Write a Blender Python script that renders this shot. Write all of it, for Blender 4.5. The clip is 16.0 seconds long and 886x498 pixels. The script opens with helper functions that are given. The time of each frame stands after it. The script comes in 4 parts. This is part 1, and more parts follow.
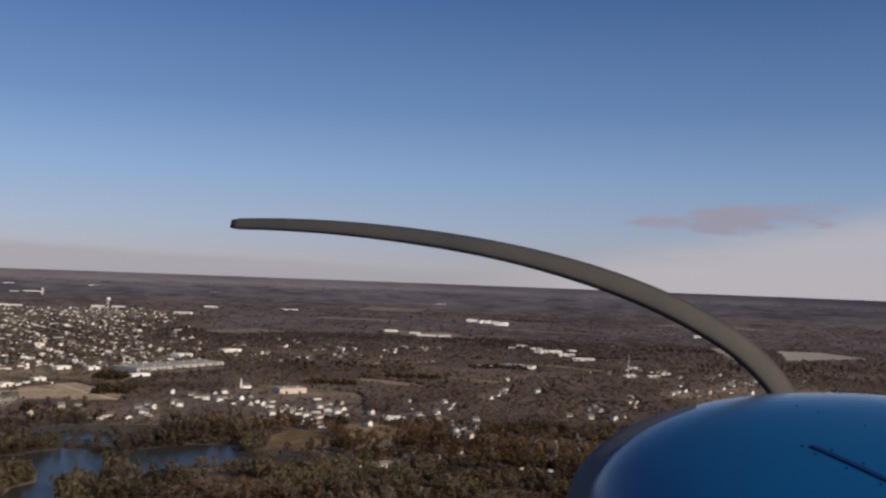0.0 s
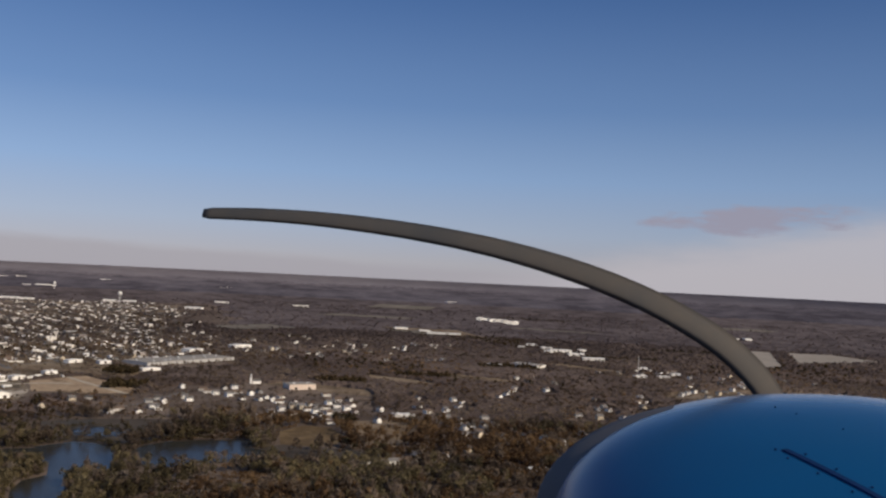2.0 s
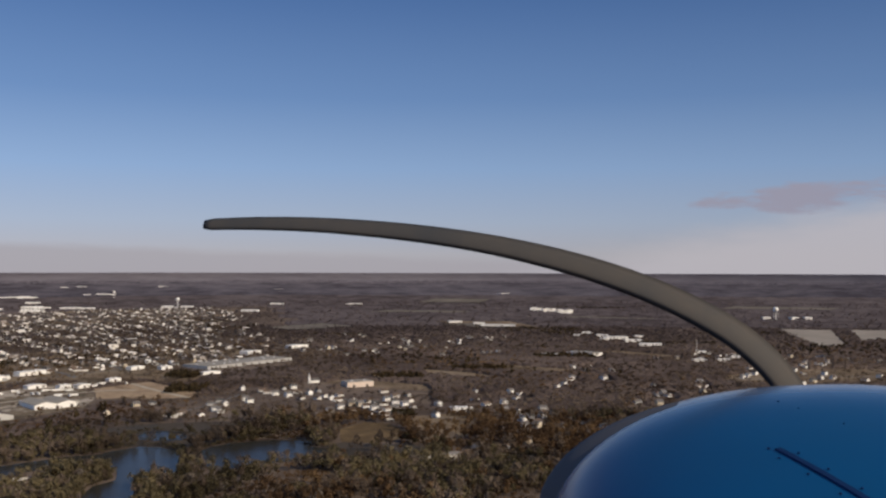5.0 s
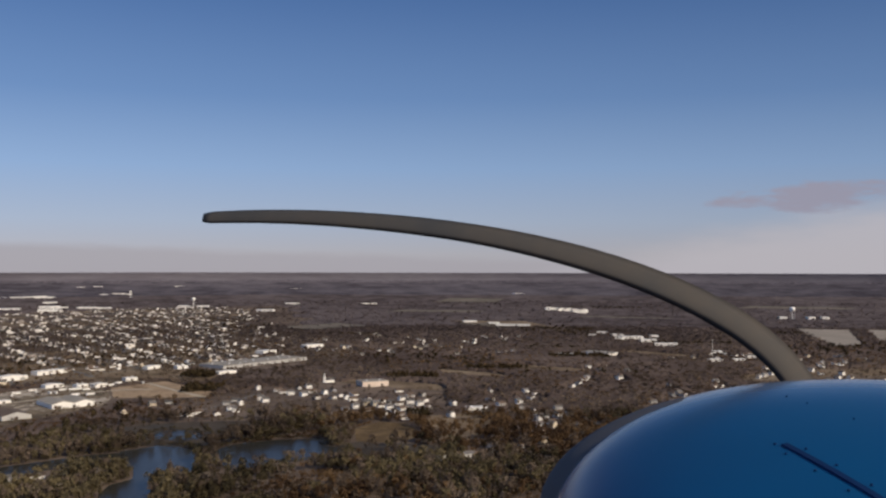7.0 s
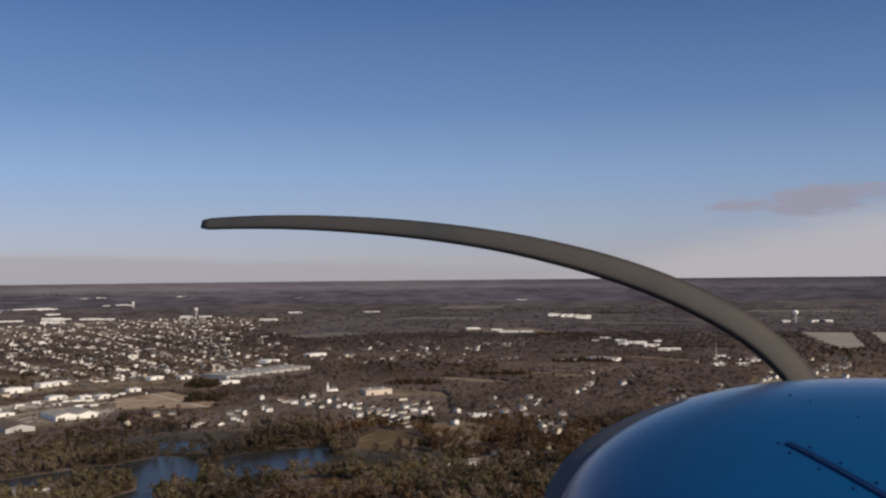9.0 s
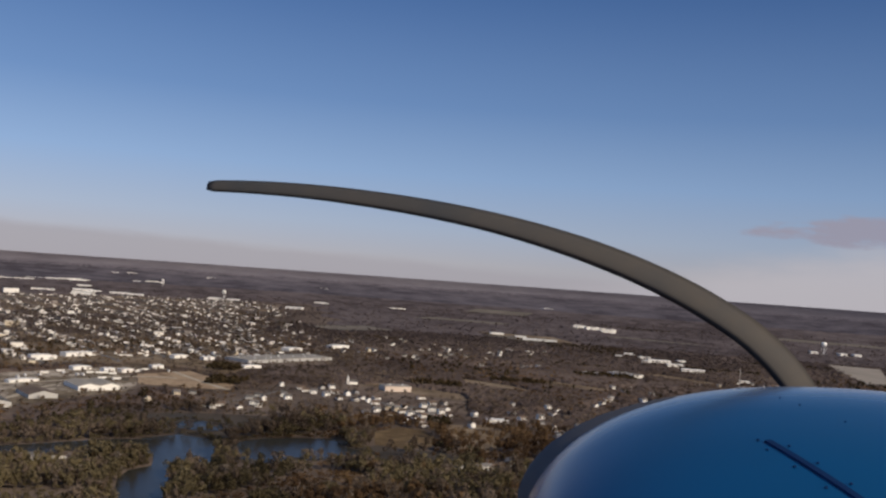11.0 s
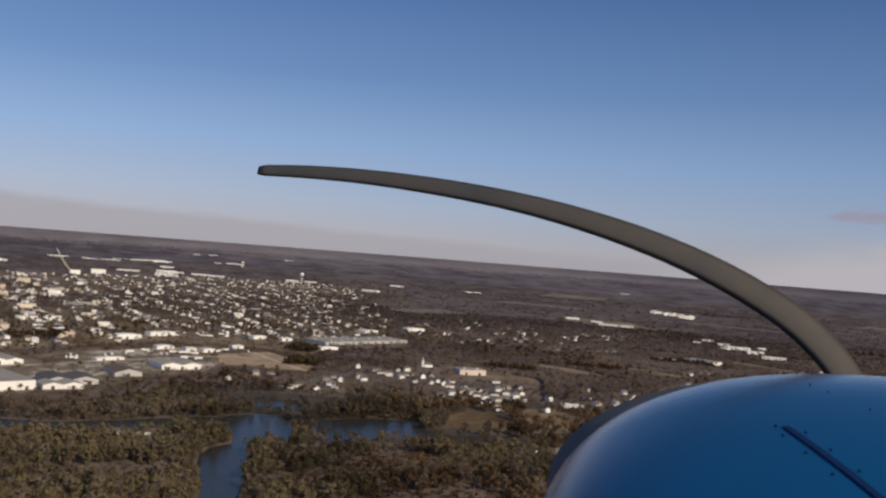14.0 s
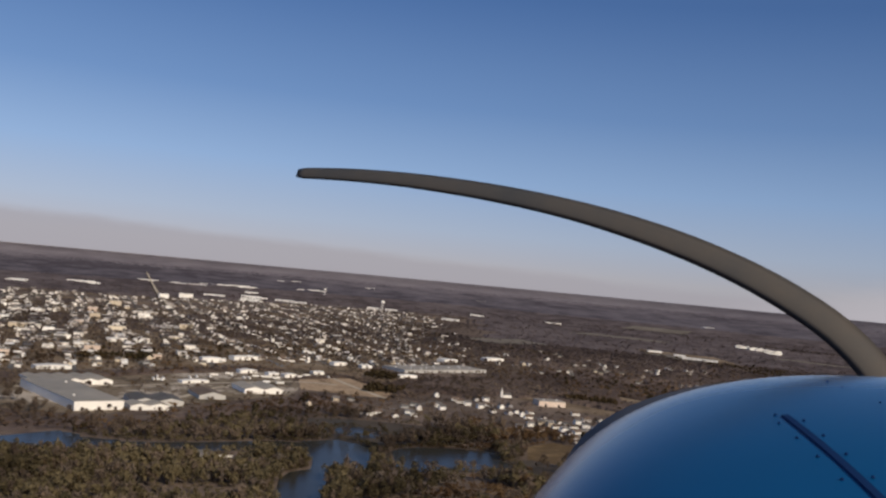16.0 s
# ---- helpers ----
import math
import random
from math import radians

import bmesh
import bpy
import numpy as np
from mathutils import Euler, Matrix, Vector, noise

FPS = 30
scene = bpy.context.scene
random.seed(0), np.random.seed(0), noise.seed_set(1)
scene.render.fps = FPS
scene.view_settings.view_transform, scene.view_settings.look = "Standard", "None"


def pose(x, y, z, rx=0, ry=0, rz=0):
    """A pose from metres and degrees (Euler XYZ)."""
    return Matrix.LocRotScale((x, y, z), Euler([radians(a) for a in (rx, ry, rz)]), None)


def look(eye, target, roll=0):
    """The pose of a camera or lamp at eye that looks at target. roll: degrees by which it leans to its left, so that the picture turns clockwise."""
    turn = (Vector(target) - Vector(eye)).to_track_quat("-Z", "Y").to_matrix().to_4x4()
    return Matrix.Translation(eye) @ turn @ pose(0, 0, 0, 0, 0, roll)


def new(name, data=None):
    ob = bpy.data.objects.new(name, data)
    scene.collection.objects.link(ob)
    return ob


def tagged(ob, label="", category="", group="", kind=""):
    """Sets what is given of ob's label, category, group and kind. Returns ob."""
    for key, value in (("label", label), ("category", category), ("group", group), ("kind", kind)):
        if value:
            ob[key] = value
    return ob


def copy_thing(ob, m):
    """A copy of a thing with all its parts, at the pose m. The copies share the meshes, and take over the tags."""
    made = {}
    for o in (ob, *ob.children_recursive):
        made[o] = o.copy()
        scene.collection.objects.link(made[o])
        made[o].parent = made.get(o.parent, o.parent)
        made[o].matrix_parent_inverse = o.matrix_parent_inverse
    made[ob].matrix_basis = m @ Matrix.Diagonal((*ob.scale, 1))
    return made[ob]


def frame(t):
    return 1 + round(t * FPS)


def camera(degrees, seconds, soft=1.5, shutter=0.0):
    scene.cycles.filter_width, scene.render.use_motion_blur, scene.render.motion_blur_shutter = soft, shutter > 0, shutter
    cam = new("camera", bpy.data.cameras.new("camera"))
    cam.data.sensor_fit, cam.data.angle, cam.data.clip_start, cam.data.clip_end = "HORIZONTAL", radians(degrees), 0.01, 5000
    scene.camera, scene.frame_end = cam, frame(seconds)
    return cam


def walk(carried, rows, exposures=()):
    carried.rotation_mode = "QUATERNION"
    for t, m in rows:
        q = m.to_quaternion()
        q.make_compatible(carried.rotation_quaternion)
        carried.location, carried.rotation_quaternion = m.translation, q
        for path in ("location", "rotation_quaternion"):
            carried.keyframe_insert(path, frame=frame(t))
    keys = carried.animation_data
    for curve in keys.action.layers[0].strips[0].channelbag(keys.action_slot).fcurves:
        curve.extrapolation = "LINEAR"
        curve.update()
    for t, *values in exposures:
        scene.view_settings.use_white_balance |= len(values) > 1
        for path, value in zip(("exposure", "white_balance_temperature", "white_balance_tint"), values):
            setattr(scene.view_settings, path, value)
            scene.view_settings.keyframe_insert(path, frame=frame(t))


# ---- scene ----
EYE = 215.73          # height of the aircraft over the plain
cam = camera(48.99, 16.0, soft=2.4)


def gaze(x, y, z, yaw, pitch, roll):
    a, b = radians(yaw), radians(pitch)
    way = Vector((-math.sin(a) * math.cos(b), math.cos(a) * math.cos(b), math.sin(b)))
    return look((x, y, z), Vector((x, y, z)) + way * 100, roll)


# seconds, place, and yaw, pitch, roll in degrees
PATH = [
    (0.0, -0.227, -0.142, 215.763, -4.65, 1.68, 2.18),
    (0.5, -0.229, -0.141, 215.759, -4.75, 1.52, 3.27),
    (1.0, -0.230, -0.170, 215.778, -4.74, 1.34, 1.18),
    (1.5, -0.200, -0.153, 215.780, -4.68, 1.48, 0.93),
    (2.0, -0.146, -0.079, 215.756, -4.02, 1.53, 2.80),
    (2.5, -0.120, -0.048, 215.745, -3.67, 1.10, 3.69),
    (3.0, -0.124, -0.069, 215.753, -2.97, 1.31, 3.00),
    (3.5, -0.117, -0.073, 215.756, -2.71, 1.29, 3.88),
    (4.0, -0.096, -0.068, 215.760, -1.95, 1.10, 2.00),
    (4.5, -0.069, -0.067, 215.773, -1.42, 1.09, 0.11),
    (5.0, -0.038, -0.046, 215.776, -1.05, 1.04, 0.15),
    (7.5, -0.010, -0.003, 215.761, 0.17, 1.02, -0.23),
    (8.0, -0.009, 0.001, 215.762, 0.04, 1.27, -0.95),
    (10.5, 0.027, 0.008, 215.722, 0.96, 1.51, 2.66),
    (11.0, 0.053, 0.040, 215.712, 1.74, 1.49, 4.09),
    (11.5, 0.064, 0.018, 215.725, 2.71, 1.10, 2.32),
    (12.0, 0.071, -0.002, 215.737, 3.36, 0.88, 2.33),
    (12.5, 0.077, -0.005, 215.739, 4.08, 0.80, 2.09),
    (13.0, 0.084, -0.008, 215.736, 4.31, 0.64, 3.69),
    (13.5, 0.100, -0.002, 215.732, 5.29, 0.29, 3.41),
    (14.0, 0.121, 0.024, 215.716, 6.09, 0.22, 4.44),
    (14.5, 0.151, 0.054, 215.692, 7.10, 0.68, 5.56),
    (15.0, 0.186, 0.088, 215.687, 8.18, 1.36, 3.50),
    (15.5, 0.208, 0.089, 215.671, 9.25, 1.32, 5.18),
    (16.0, 0.227, 0.042, 215.667, 10.97, 1.54, 5.30),
]
walk(cam, [(t, gaze(*p)) for t, *p in PATH])
scene.view_settings.exposure = 0.0

# ---------------------------------------------------------------- light
SUN_WAY = Vector((0.66, -0.56, 0.50)).normalized()
sun = new("sun", bpy.data.lights.new("sun", "SUN"))
sun.data.energy, sun.data.angle, sun.data.color = 3.6, radians(0.6), (1.0, 0.85, 0.66)
sun.rotation_euler = SUN_WAY.to_track_quat("Z", "Y").to_euler()

world = bpy.data.worlds.new("sky")
scene.world = world
world.use_nodes = True


class Nodes:
    """Short hand for node trees."""

    def __init__(self, tree):
        self.tree = tree
        tree.nodes.clear()

    def add(self, kind):
        return self.tree.nodes.new(kind)

    def link(self, a, b):
        self.tree.links.new(a, b)

    def put(self, socket, v):
        if isinstance(v, (int, float)):
            socket.default_value = v
        elif isinstance(v, (tuple, list)):
            socket.default_value = (*v, 1.0) if len(v) == 3 and socket.type == "RGBA" else v
        else:
            self.link(v, socket)

    def math(self, op, a, b=0.0, c=0.0):
        n = self.add("ShaderNodeMath")
        n.operation = op
        for s, v in zip(n.inputs, (a, b, c)):
            self.put(s, v)
        return n.outputs[0]

    def step(self, v, lo, hi):
        n = self.add("ShaderNodeMapRange")
        n.interpolation_type = "SMOOTHSTEP"
        for s, w in zip(n.inputs, (v, lo, hi, 0.0, 1.0)):
            self.put(s, w)
        return n.outputs[0]

    def mix(self, f, a, b, blend="MIX"):
        n = self.add("ShaderNodeMix")
        n.data_type, n.blend_type = "RGBA", blend
        self.put(n.inputs[0], f), self.put(n.inputs[6], a), self.put(n.inputs[7], b)
        return n.outputs[2]

    def noise(self, vec, scale, detail=4.0, rough=0.55):
        n = self.add("ShaderNodeTexNoise")
        n.inputs["Scale"].default_value, n.inputs["Detail"].default_value, n.inputs["Roughness"].default_value = scale, detail, rough
        if vec is not None:
            self.link(vec, n.inputs["Vector"])
        return n.outputs[0]

    def ramp(self, v, stops):
        n = self.add("ShaderNodeValToRGB")
        while len(n.color_ramp.elements) < len(stops):
            n.color_ramp.elements.new(0.5)
        for e, (p, c) in zip(n.color_ramp.elements, stops):
            e.position, e.color = p, (*c, 1.0)
        self.put(n.inputs[0], v)
        return n.outputs[0]


w = Nodes(world.node_tree)
sky = w.add("ShaderNodeTexSky")
sky.sky_type, sky.sun_disc = "NISHITA", False
sky.sun_elevation = math.asin(SUN_WAY.z)
sky.sun_rotation = math.atan2(SUN_WAY.x, SUN_WAY.y)
sky.air_density, sky.dust_density, sky.ozone_density = 1.0, 1.5, 2.0
way = w.add("ShaderNodeTexCoord").outputs["Generated"]
sep = w.add("ShaderNodeSeparateXYZ")
w.link(way, sep.inputs[0])
elev = w.math("MULTIPLY", w.math("ARCSINE", sep.outputs[2]), 57.2958)
azim = w.math("MULTIPLY", w.math("ARCTAN2", sep.outputs[0], sep.outputs[1]), 57.2958)
cell = w.add("ShaderNodeCombineXYZ")
w.link(w.math("MULTIPLY", azim, 0.25), cell.inputs[0]), w.link(elev, cell.inputs[1])
puff = w.noise(cell.outputs[0], 0.9, 7.0, 0.62)
low = w.ramp(w.math("DIVIDE", w.math("ADD", elev, 1.0), 24.0), [
    (0.0, (0.42, 0.395, 0.425)), (0.07, (0.435, 0.43, 0.47)), (0.15, (0.375, 0.445, 0.57)), (0.28, (0.265, 0.395, 0.62)),
    (0.45, (0.15, 0.265, 0.50)), (0.72, (0.068, 0.150, 0.355)), (1.0, (0.046, 0.108, 0.29))])
air = w.add("ShaderNodeVectorMath")
air.operation = "SCALE"
w.link(sky.outputs[0], air.inputs[0])
air.inputs[3].default_value = 0.10
tone = w.mix(w.step(elev, 14.0, 40.0), low, air.outputs[0])
# the sky is deeper towards the east
deep = w.add("ShaderNodeVectorMath")
deep.operation = "SCALE"
w.link(tone, deep.inputs[0])
w.link(w.math("SUBTRACT", 1.13, w.math("MULTIPLY", w.step(azim, -52.0, 42.0), 0.32)), deep.inputs[3])
tone = deep.outputs[0]
# a dull haze layer and a pale cloud bank low over the land, a thin mauve cloud above them
wisp = w.math("MULTIPLY", w.math("SUBTRACT", puff, 0.5), 2.2)
edge = w.math("ADD", w.math("MULTIPLY", azim, -0.030), 0.45)
dull = w.math("MULTIPLY", w.step(w.math("SUBTRACT", w.math("ADD", edge, w.math("MULTIPLY", wisp, 0.3)), elev), -0.35, 0.3), 0.7)
tone = w.mix(dull, tone, (0.37, 0.35, 0.385))
top = w.math("ADD", w.math("MULTIPLY", w.math("SUBTRACT", azim, 6.0), 0.20), w.math("MULTIPLY", wisp, 0.8))
bank = w.math("MULTIPLY", w.step(w.math("SUBTRACT", w.math("MINIMUM", top, 5.0), elev), -0.9, 1.7), w.step(azim, 1.0, 15.0))
tone = w.mix(w.math("MULTIPLY", bank, 0.8), tone, (0.485, 0.46, 0.495))
dx = w.math("DIVIDE", w.math("SUBTRACT", azim, 22.0), 6.0)
dy = w.math("DIVIDE", w.math("SUBTRACT", w.math("SUBTRACT", elev, 3.95), w.math("MULTIPLY", dx, 0.25)), 0.85)
oval = w.math("ADD", w.math("POWER", w.math("ABSOLUTE", dx), 2.0), w.math("POWER", w.math("ABSOLUTE", dy), 2.0))
body = w.step(w.math("ADD", w.math("SUBTRACT", 1.0, oval), w.math("MULTIPLY", wisp, 2.0)), -0.1, 0.8)
tone = w.mix(w.math("MULTIPLY", body, 0.92), tone, (0.312, 0.300, 0.378))
back = w.add("ShaderNodeBackground")
w.link(tone, back.inputs[0])
back.inputs[1].default_value = 1.0
w.link(back.outputs[0], w.add("ShaderNodeOutputWorld").inputs[0])


# ---------------------------------------------------------------- materials
def material(name, colors, rough=0.7, scale=1.0, metal=0.0, bump=0.0, island=0.0, each=0.0, coat=0.0, spec=0.5, contrast=1.0, rim=0.0, layers=0.0, sheer=0.0, grain=0.4):
    """Principled paint whose colour wanders between the given ones at two scales; island / each: spread from piece to piece; rim: more gloss at glancing angles; layers: how much closer the colours follow each other in height; grain: share of the fine scale; sheer: share of light that passes through thin twigs."""
    m = bpy.data.materials.new(name)
    m.use_nodes = True
    n = Nodes(m.node_tree)
    p = n.add("ShaderNodeBsdfPrincipled")
    where = n.add("ShaderNodeTexCoord").outputs["Object"]
    if layers:
        stretch = n.add("ShaderNodeVectorMath")
        stretch.operation = "MULTIPLY"
        n.link(where, stretch.inputs[0])
        stretch.inputs[1].default_value = (1.0, 1.0, layers)
        where = stretch.outputs[0]
    big, fine = n.noise(where, scale * 0.13, 3.0), n.noise(where, scale, 6.0, 0.65)
    v = n.math("ADD", n.math("MULTIPLY", big, 1.0 - grain), n.math("MULTIPLY", fine, grain))
    if contrast != 1.0:
        v = n.math("ADD", n.math("MULTIPLY", n.math("SUBTRACT", v, 0.5), contrast), 0.5)
    if island:
        r = n.add("ShaderNodeNewGeometry").outputs["Random Per Island"]
        v = n.math("ADD", v, n.math("MULTIPLY", n.math("SUBTRACT", r, 0.5), island))
    if each:
        r = n.add("ShaderNodeObjectInfo").outputs["Random"]
        v = n.math("ADD", v, n.math("MULTIPLY", n.math("SUBTRACT", r, 0.5), each))
    k = len(colors)
    stops = [(0.3 + 0.4 * i / max(1, k - 1), c) for i, c in enumerate(colors)]
    tint = n.ramp(v, stops)
    n.link(tint, p.inputs["Base Color"])
    n.put(p.inputs["Roughness"], n.math("ADD", rough - 0.06, n.math("MULTIPLY", fine, 0.12)))
    p.inputs["Metallic"].default_value = metal
    p.inputs["Coat Weight"].default_value = coat
    if rim:
        edge_on = n.add("ShaderNodeLayerWeight").outputs["Facing"]
        n.link(n.math("ADD", coat, n.math("MULTIPLY", n.step(edge_on, 0.70, 0.95), rim)), p.inputs["Coat Weight"])
    p.inputs["Coat Roughness"].default_value, p.inputs["Coat IOR"].default_value = 0.2, 1.42
    p.inputs["Specular IOR Level"].default_value = spec
    if bump:
        b = n.add("ShaderNodeBump")
        b.inputs["Strength"].default_value, b.inputs["Distance"].default_value = bump, 1.0 / scale
        n.link(fine, b.inputs["Height"])
        n.link(b.outputs[0], p.inputs["Normal"])
    surface = p.outputs[0]
    if sheer:
        thin, both = n.add("ShaderNodeBsdfTranslucent"), n.add("ShaderNodeMixShader")
        n.link(tint, thin.inputs["Color"])
        both.inputs[0].default_value = sheer
        n.link(surface, both.inputs[1]), n.link(thin.outputs[0], both.inputs[2])
        surface = both.outputs[0]
    n.link(surface, n.add("ShaderNodeOutputMaterial").inputs[0])
    return m


GROUND = material("woodland_floor", [(0.085, 0.064, 0.053), (0.130, 0.100, 0.082), (0.175, 0.136, 0.110)], 0.95, 0.03, bump=0.06, spec=0.05, contrast=2.3)
BARE = material("bare_twigs", [(0.090, 0.067, 0.051), (0.152, 0.115, 0.086), (0.236, 0.182, 0.138)], 0.95, 0.028, island=0.08, spec=0.03, contrast=2.9, sheer=0.45)
PALE = material("pale_grey_twigs", [(0.135, 0.110, 0.089), (0.190, 0.156, 0.127), (0.25, 0.208, 0.168)], 0.95, 0.03, island=0.1, spec=0.03, contrast=2.0, sheer=0.45)
RUST = material("rusty_oak_leaves", [(0.078, 0.048, 0.029), (0.142, 0.088, 0.049), (0.225, 0.146, 0.076)], 0.9, 0.028, island=0.1, spec=0.03, contrast=2.9, sheer=0.45)
OLIVE = material("olive_scrub", [(0.078, 0.063, 0.037), (0.138, 0.112, 0.064), (0.212, 0.172, 0.098)], 0.9, 0.028, island=0.1, spec=0.03, contrast=2.9, sheer=0.45)
# aerial haze put into the base colour of far trees
FARWOOD = material("haze_tinted_woods", [(0.088, 0.069, 0.066), (0.120, 0.095, 0.091), (0.154, 0.124, 0.118)], 0.95, 0.008, island=0.08, spec=0.05, contrast=2.0, sheer=0.45)
MIDWOOD = material("grey_brown_woods_roof", [(0.073, 0.054, 0.047), (0.102, 0.077, 0.067), (0.136, 0.104, 0.090)], 0.95, 0.02, bump=0.15, spec=0.05, contrast=2.4)
# three far woods roofs with aerial haze painted into their colours
CANOPY = material("mauve_haze_roof", [(0.058, 0.053, 0.066), (0.089, 0.082, 0.100), (0.121, 0.112, 0.133)], 0.95, 0.008, bump=0.05, spec=0.02, contrast=2.2, layers=9.0, grain=0.65)
SKYLINE = material("pale_haze_roof", [(0.098, 0.091, 0.110), (0.128, 0.119, 0.142), (0.158, 0.148, 0.172)], 0.95, 0.006, bump=0.05, spec=0.02, contrast=1.8, layers=9.0, grain=0.5)
FARROOF = material("brown_haze_roof", [(0.066, 0.054, 0.057), (0.098, 0.082, 0.086), (0.130, 0.110, 0.114)], 0.95, 0.014, bump=0.08, spec=0.02, contrast=2.5, layers=4.0, grain=0.65)
PINE = material("dark_conifer", [(0.0243, 0.0199, 0.0104), (0.0455, 0.0334, 0.0175), (0.0681, 0.0439, 0.0227)], 0.9, 0.05, island=0.3, spec=0.1)
REED = material("dry_marsh_reed", [(0.050, 0.042, 0.035), (0.078, 0.064, 0.052), (0.058, 0.054, 0.050)], 0.9, 0.04, island=0.0, spec=0.1, contrast=2.3)
GRASS = material("tan_winter_grass", [(0.110, 0.076, 0.042), (0.185, 0.130, 0.072), (0.150, 0.112, 0.070)], 0.95, 0.05, bump=0.3, spec=0.1, contrast=2.3)
STUBBLE = material("pale_stubble", [(0.215, 0.190, 0.162), (0.33, 0.292, 0.252)], 0.95, 0.01, bump=0.05, spec=0.1, contrast=1.8)
MEADOW = material("grey_meadow", [(0.1009, 0.0739, 0.0470), (0.1900, 0.1400, 0.0930), (0.2374, 0.1848, 0.1288)], 0.95, 0.06, bump=0.2, spec=0.1, contrast=2.3)
FALLOW = material("fallow_clearing", [(0.115, 0.100, 0.083), (0.185, 0.164, 0.138)], 0.95, 0.02, bump=0.05, spec=0.1, contrast=2.0)
DIRT = material("bare_tan_earth", [(0.20, 0.140, 0.090), (0.42, 0.31, 0.205), (0.29, 0.21, 0.14)], 0.95, 0.12, bump=0.3, spec=0.1, contrast=2.6)
YARD = material("worn_yard", [(0.10, 0.078, 0.054), (0.215, 0.170, 0.120), (0.150, 0.118, 0.084), (0.42, 0.365, 0.30)], 0.9, 0.06, bump=0.2, spec=0.1, contrast=2.6)
TRACK = material("pale_gravel", [(0.34, 0.29, 0.22), (0.52, 0.46, 0.37)], 0.95, 0.1, bump=0.2, spec=0.1, contrast=1.6)
ASPHALT = material("old_asphalt", [(0.09, 0.085, 0.08), (0.15, 0.14, 0.13)], 0.85, 0.1)
WATER = material("still_river", [(0.022, 0.023, 0.022), (0.036, 0.036, 0.032)], 0.22, 0.02, bump=0.03, spec=0.085)
WHITE = material("white_siding", [(0.78, 0.76, 0.72), (0.88, 0.86, 0.82)], 0.6, 0.3, each=0.3)
CREAM = material("cream_siding", [(0.52, 0.44, 0.33), (0.68, 0.60, 0.47)], 0.65, 0.3, each=0.5)
PALEBRICK = material("pale_pink_brick", [(0.5184, 0.4104, 0.3348), (0.6843, 0.5724, 0.4860)], 0.8, 0.3, each=0.3)
GREYS = material("grey_siding", [(0.32, 0.32, 0.33), (0.48, 0.47, 0.45)], 0.65, 0.3, each=0.5)
BRICK = material("red_brick", [(0.20, 0.10, 0.07), (0.32, 0.18, 0.13)], 0.85, 0.4, each=0.3)
SHINGLE = material("grey_shingle", [(0.085, 0.081, 0.080), (0.17, 0.160, 0.155)], 0.85, 0.5, each=0.6, spec=0.2)
BROWNROOF = material("brown_shingle", [(0.095, 0.070, 0.054), (0.17, 0.128, 0.10)], 0.85, 0.5, each=0.6, spec=0.2)
TARROOF = material("grey_flat_roof", [(0.2163, 0.2000, 0.1730), (0.3569, 0.3200, 0.2681)], 0.75, 0.06, each=0.2)
METALROOF = material("white_metal_roof", [(0.55, 0.55, 0.54), (0.72, 0.71, 0.69)], 0.8, 0.06, each=0.2, spec=0.2)
GLASS = material("window_glass", [(0.02, 0.025, 0.03), (0.04, 0.05, 0.06)], 0.1, 0.3)
DARKDOOR = material("dark_door", [(0.04, 0.03, 0.025), (0.09, 0.06, 0.05)], 0.6, 0.5)
STEEL = material("pale_painted_steel", [(0.70, 0.70, 0.69), (0.82, 0.81, 0.79)], 0.4, 0.2)
TOWN = material("town_walls_and_roofs", [(0.060, 0.052, 0.048), (0.115, 0.098, 0.088), (0.19, 0.165, 0.15), (0.33, 0.285, 0.255), (0.80, 0.76, 0.70)], 0.7, 0.2, island=0.78)
BLUE = material("gloss_blue_paint", [(0.0003, 0.0619, 0.1767), (0.0008, 0.0756, 0.2117)], 0.5, 6.0, coat=0.2, spec=0.06, rim=0.9)
SEAM = material("dark_blue_seam", [(0.0032, 0.0208, 0.0800), (0.0064, 0.0288, 0.1040)], 0.8, 9.0, spec=0.1)
SLATE = material("slate_grey_edge", [(0.074, 0.077, 0.092), (0.108, 0.110, 0.124)], 0.8, 6.0, spec=0.15)
BLADE = material("weathered_blade", [(0.050, 0.052, 0.056), (0.084, 0.074, 0.065), (0.135, 0.107, 0.077)], 0.7, 3.0, spec=0.2, contrast=1.6)

# ---------------------------------------------------------------- the lie of the land
R0, R1 = 2600.0, 4750.0


def ease(v):
    v = np.clip(v, 0.0, 1.0)
    return v * v * (3 - 2 * v)


def lands(x, y):
    """From the plan to the world: the river valley, the town in the west and the farms in the east are shifted nearer
    or farther to fit the camera's view, and far land draws together and rises towards the rim along the lines of sight.
    Gives the places and the size that things have there."""
    x, y = np.asarray(x, float), np.asarray(y, float)
    d, az = np.hypot(x, y), np.degrees(np.arctan2(-x, y))
    near = ease((1300 - d) / 500)
    west = ease((az - 16) / 13) * ease((75 - az) / 30) * ease((d - 900) / 400)
    east = ease((-az - 14) / 12) * ease((75 + az) / 30) * ease((d - 900) / 400)
    g = 1 - 0.065 * west + 0.02 * east
    x, y = (x + 8 * near - 17 * west + 20 * east) * g, (y + 125 * near - 290 * west + 110 * east) * g
    d = np.maximum(np.hypot(x, y), 1.0)
    r = np.where(d < R0, d, R0 + (R1 - R0) * (1 - np.exp(-(np.maximum(d, R0) - R0) / (R1 - R0))))
    k = r / d
    return np.stack([x * k, y * k, EYE * (1 - k)], -1), k


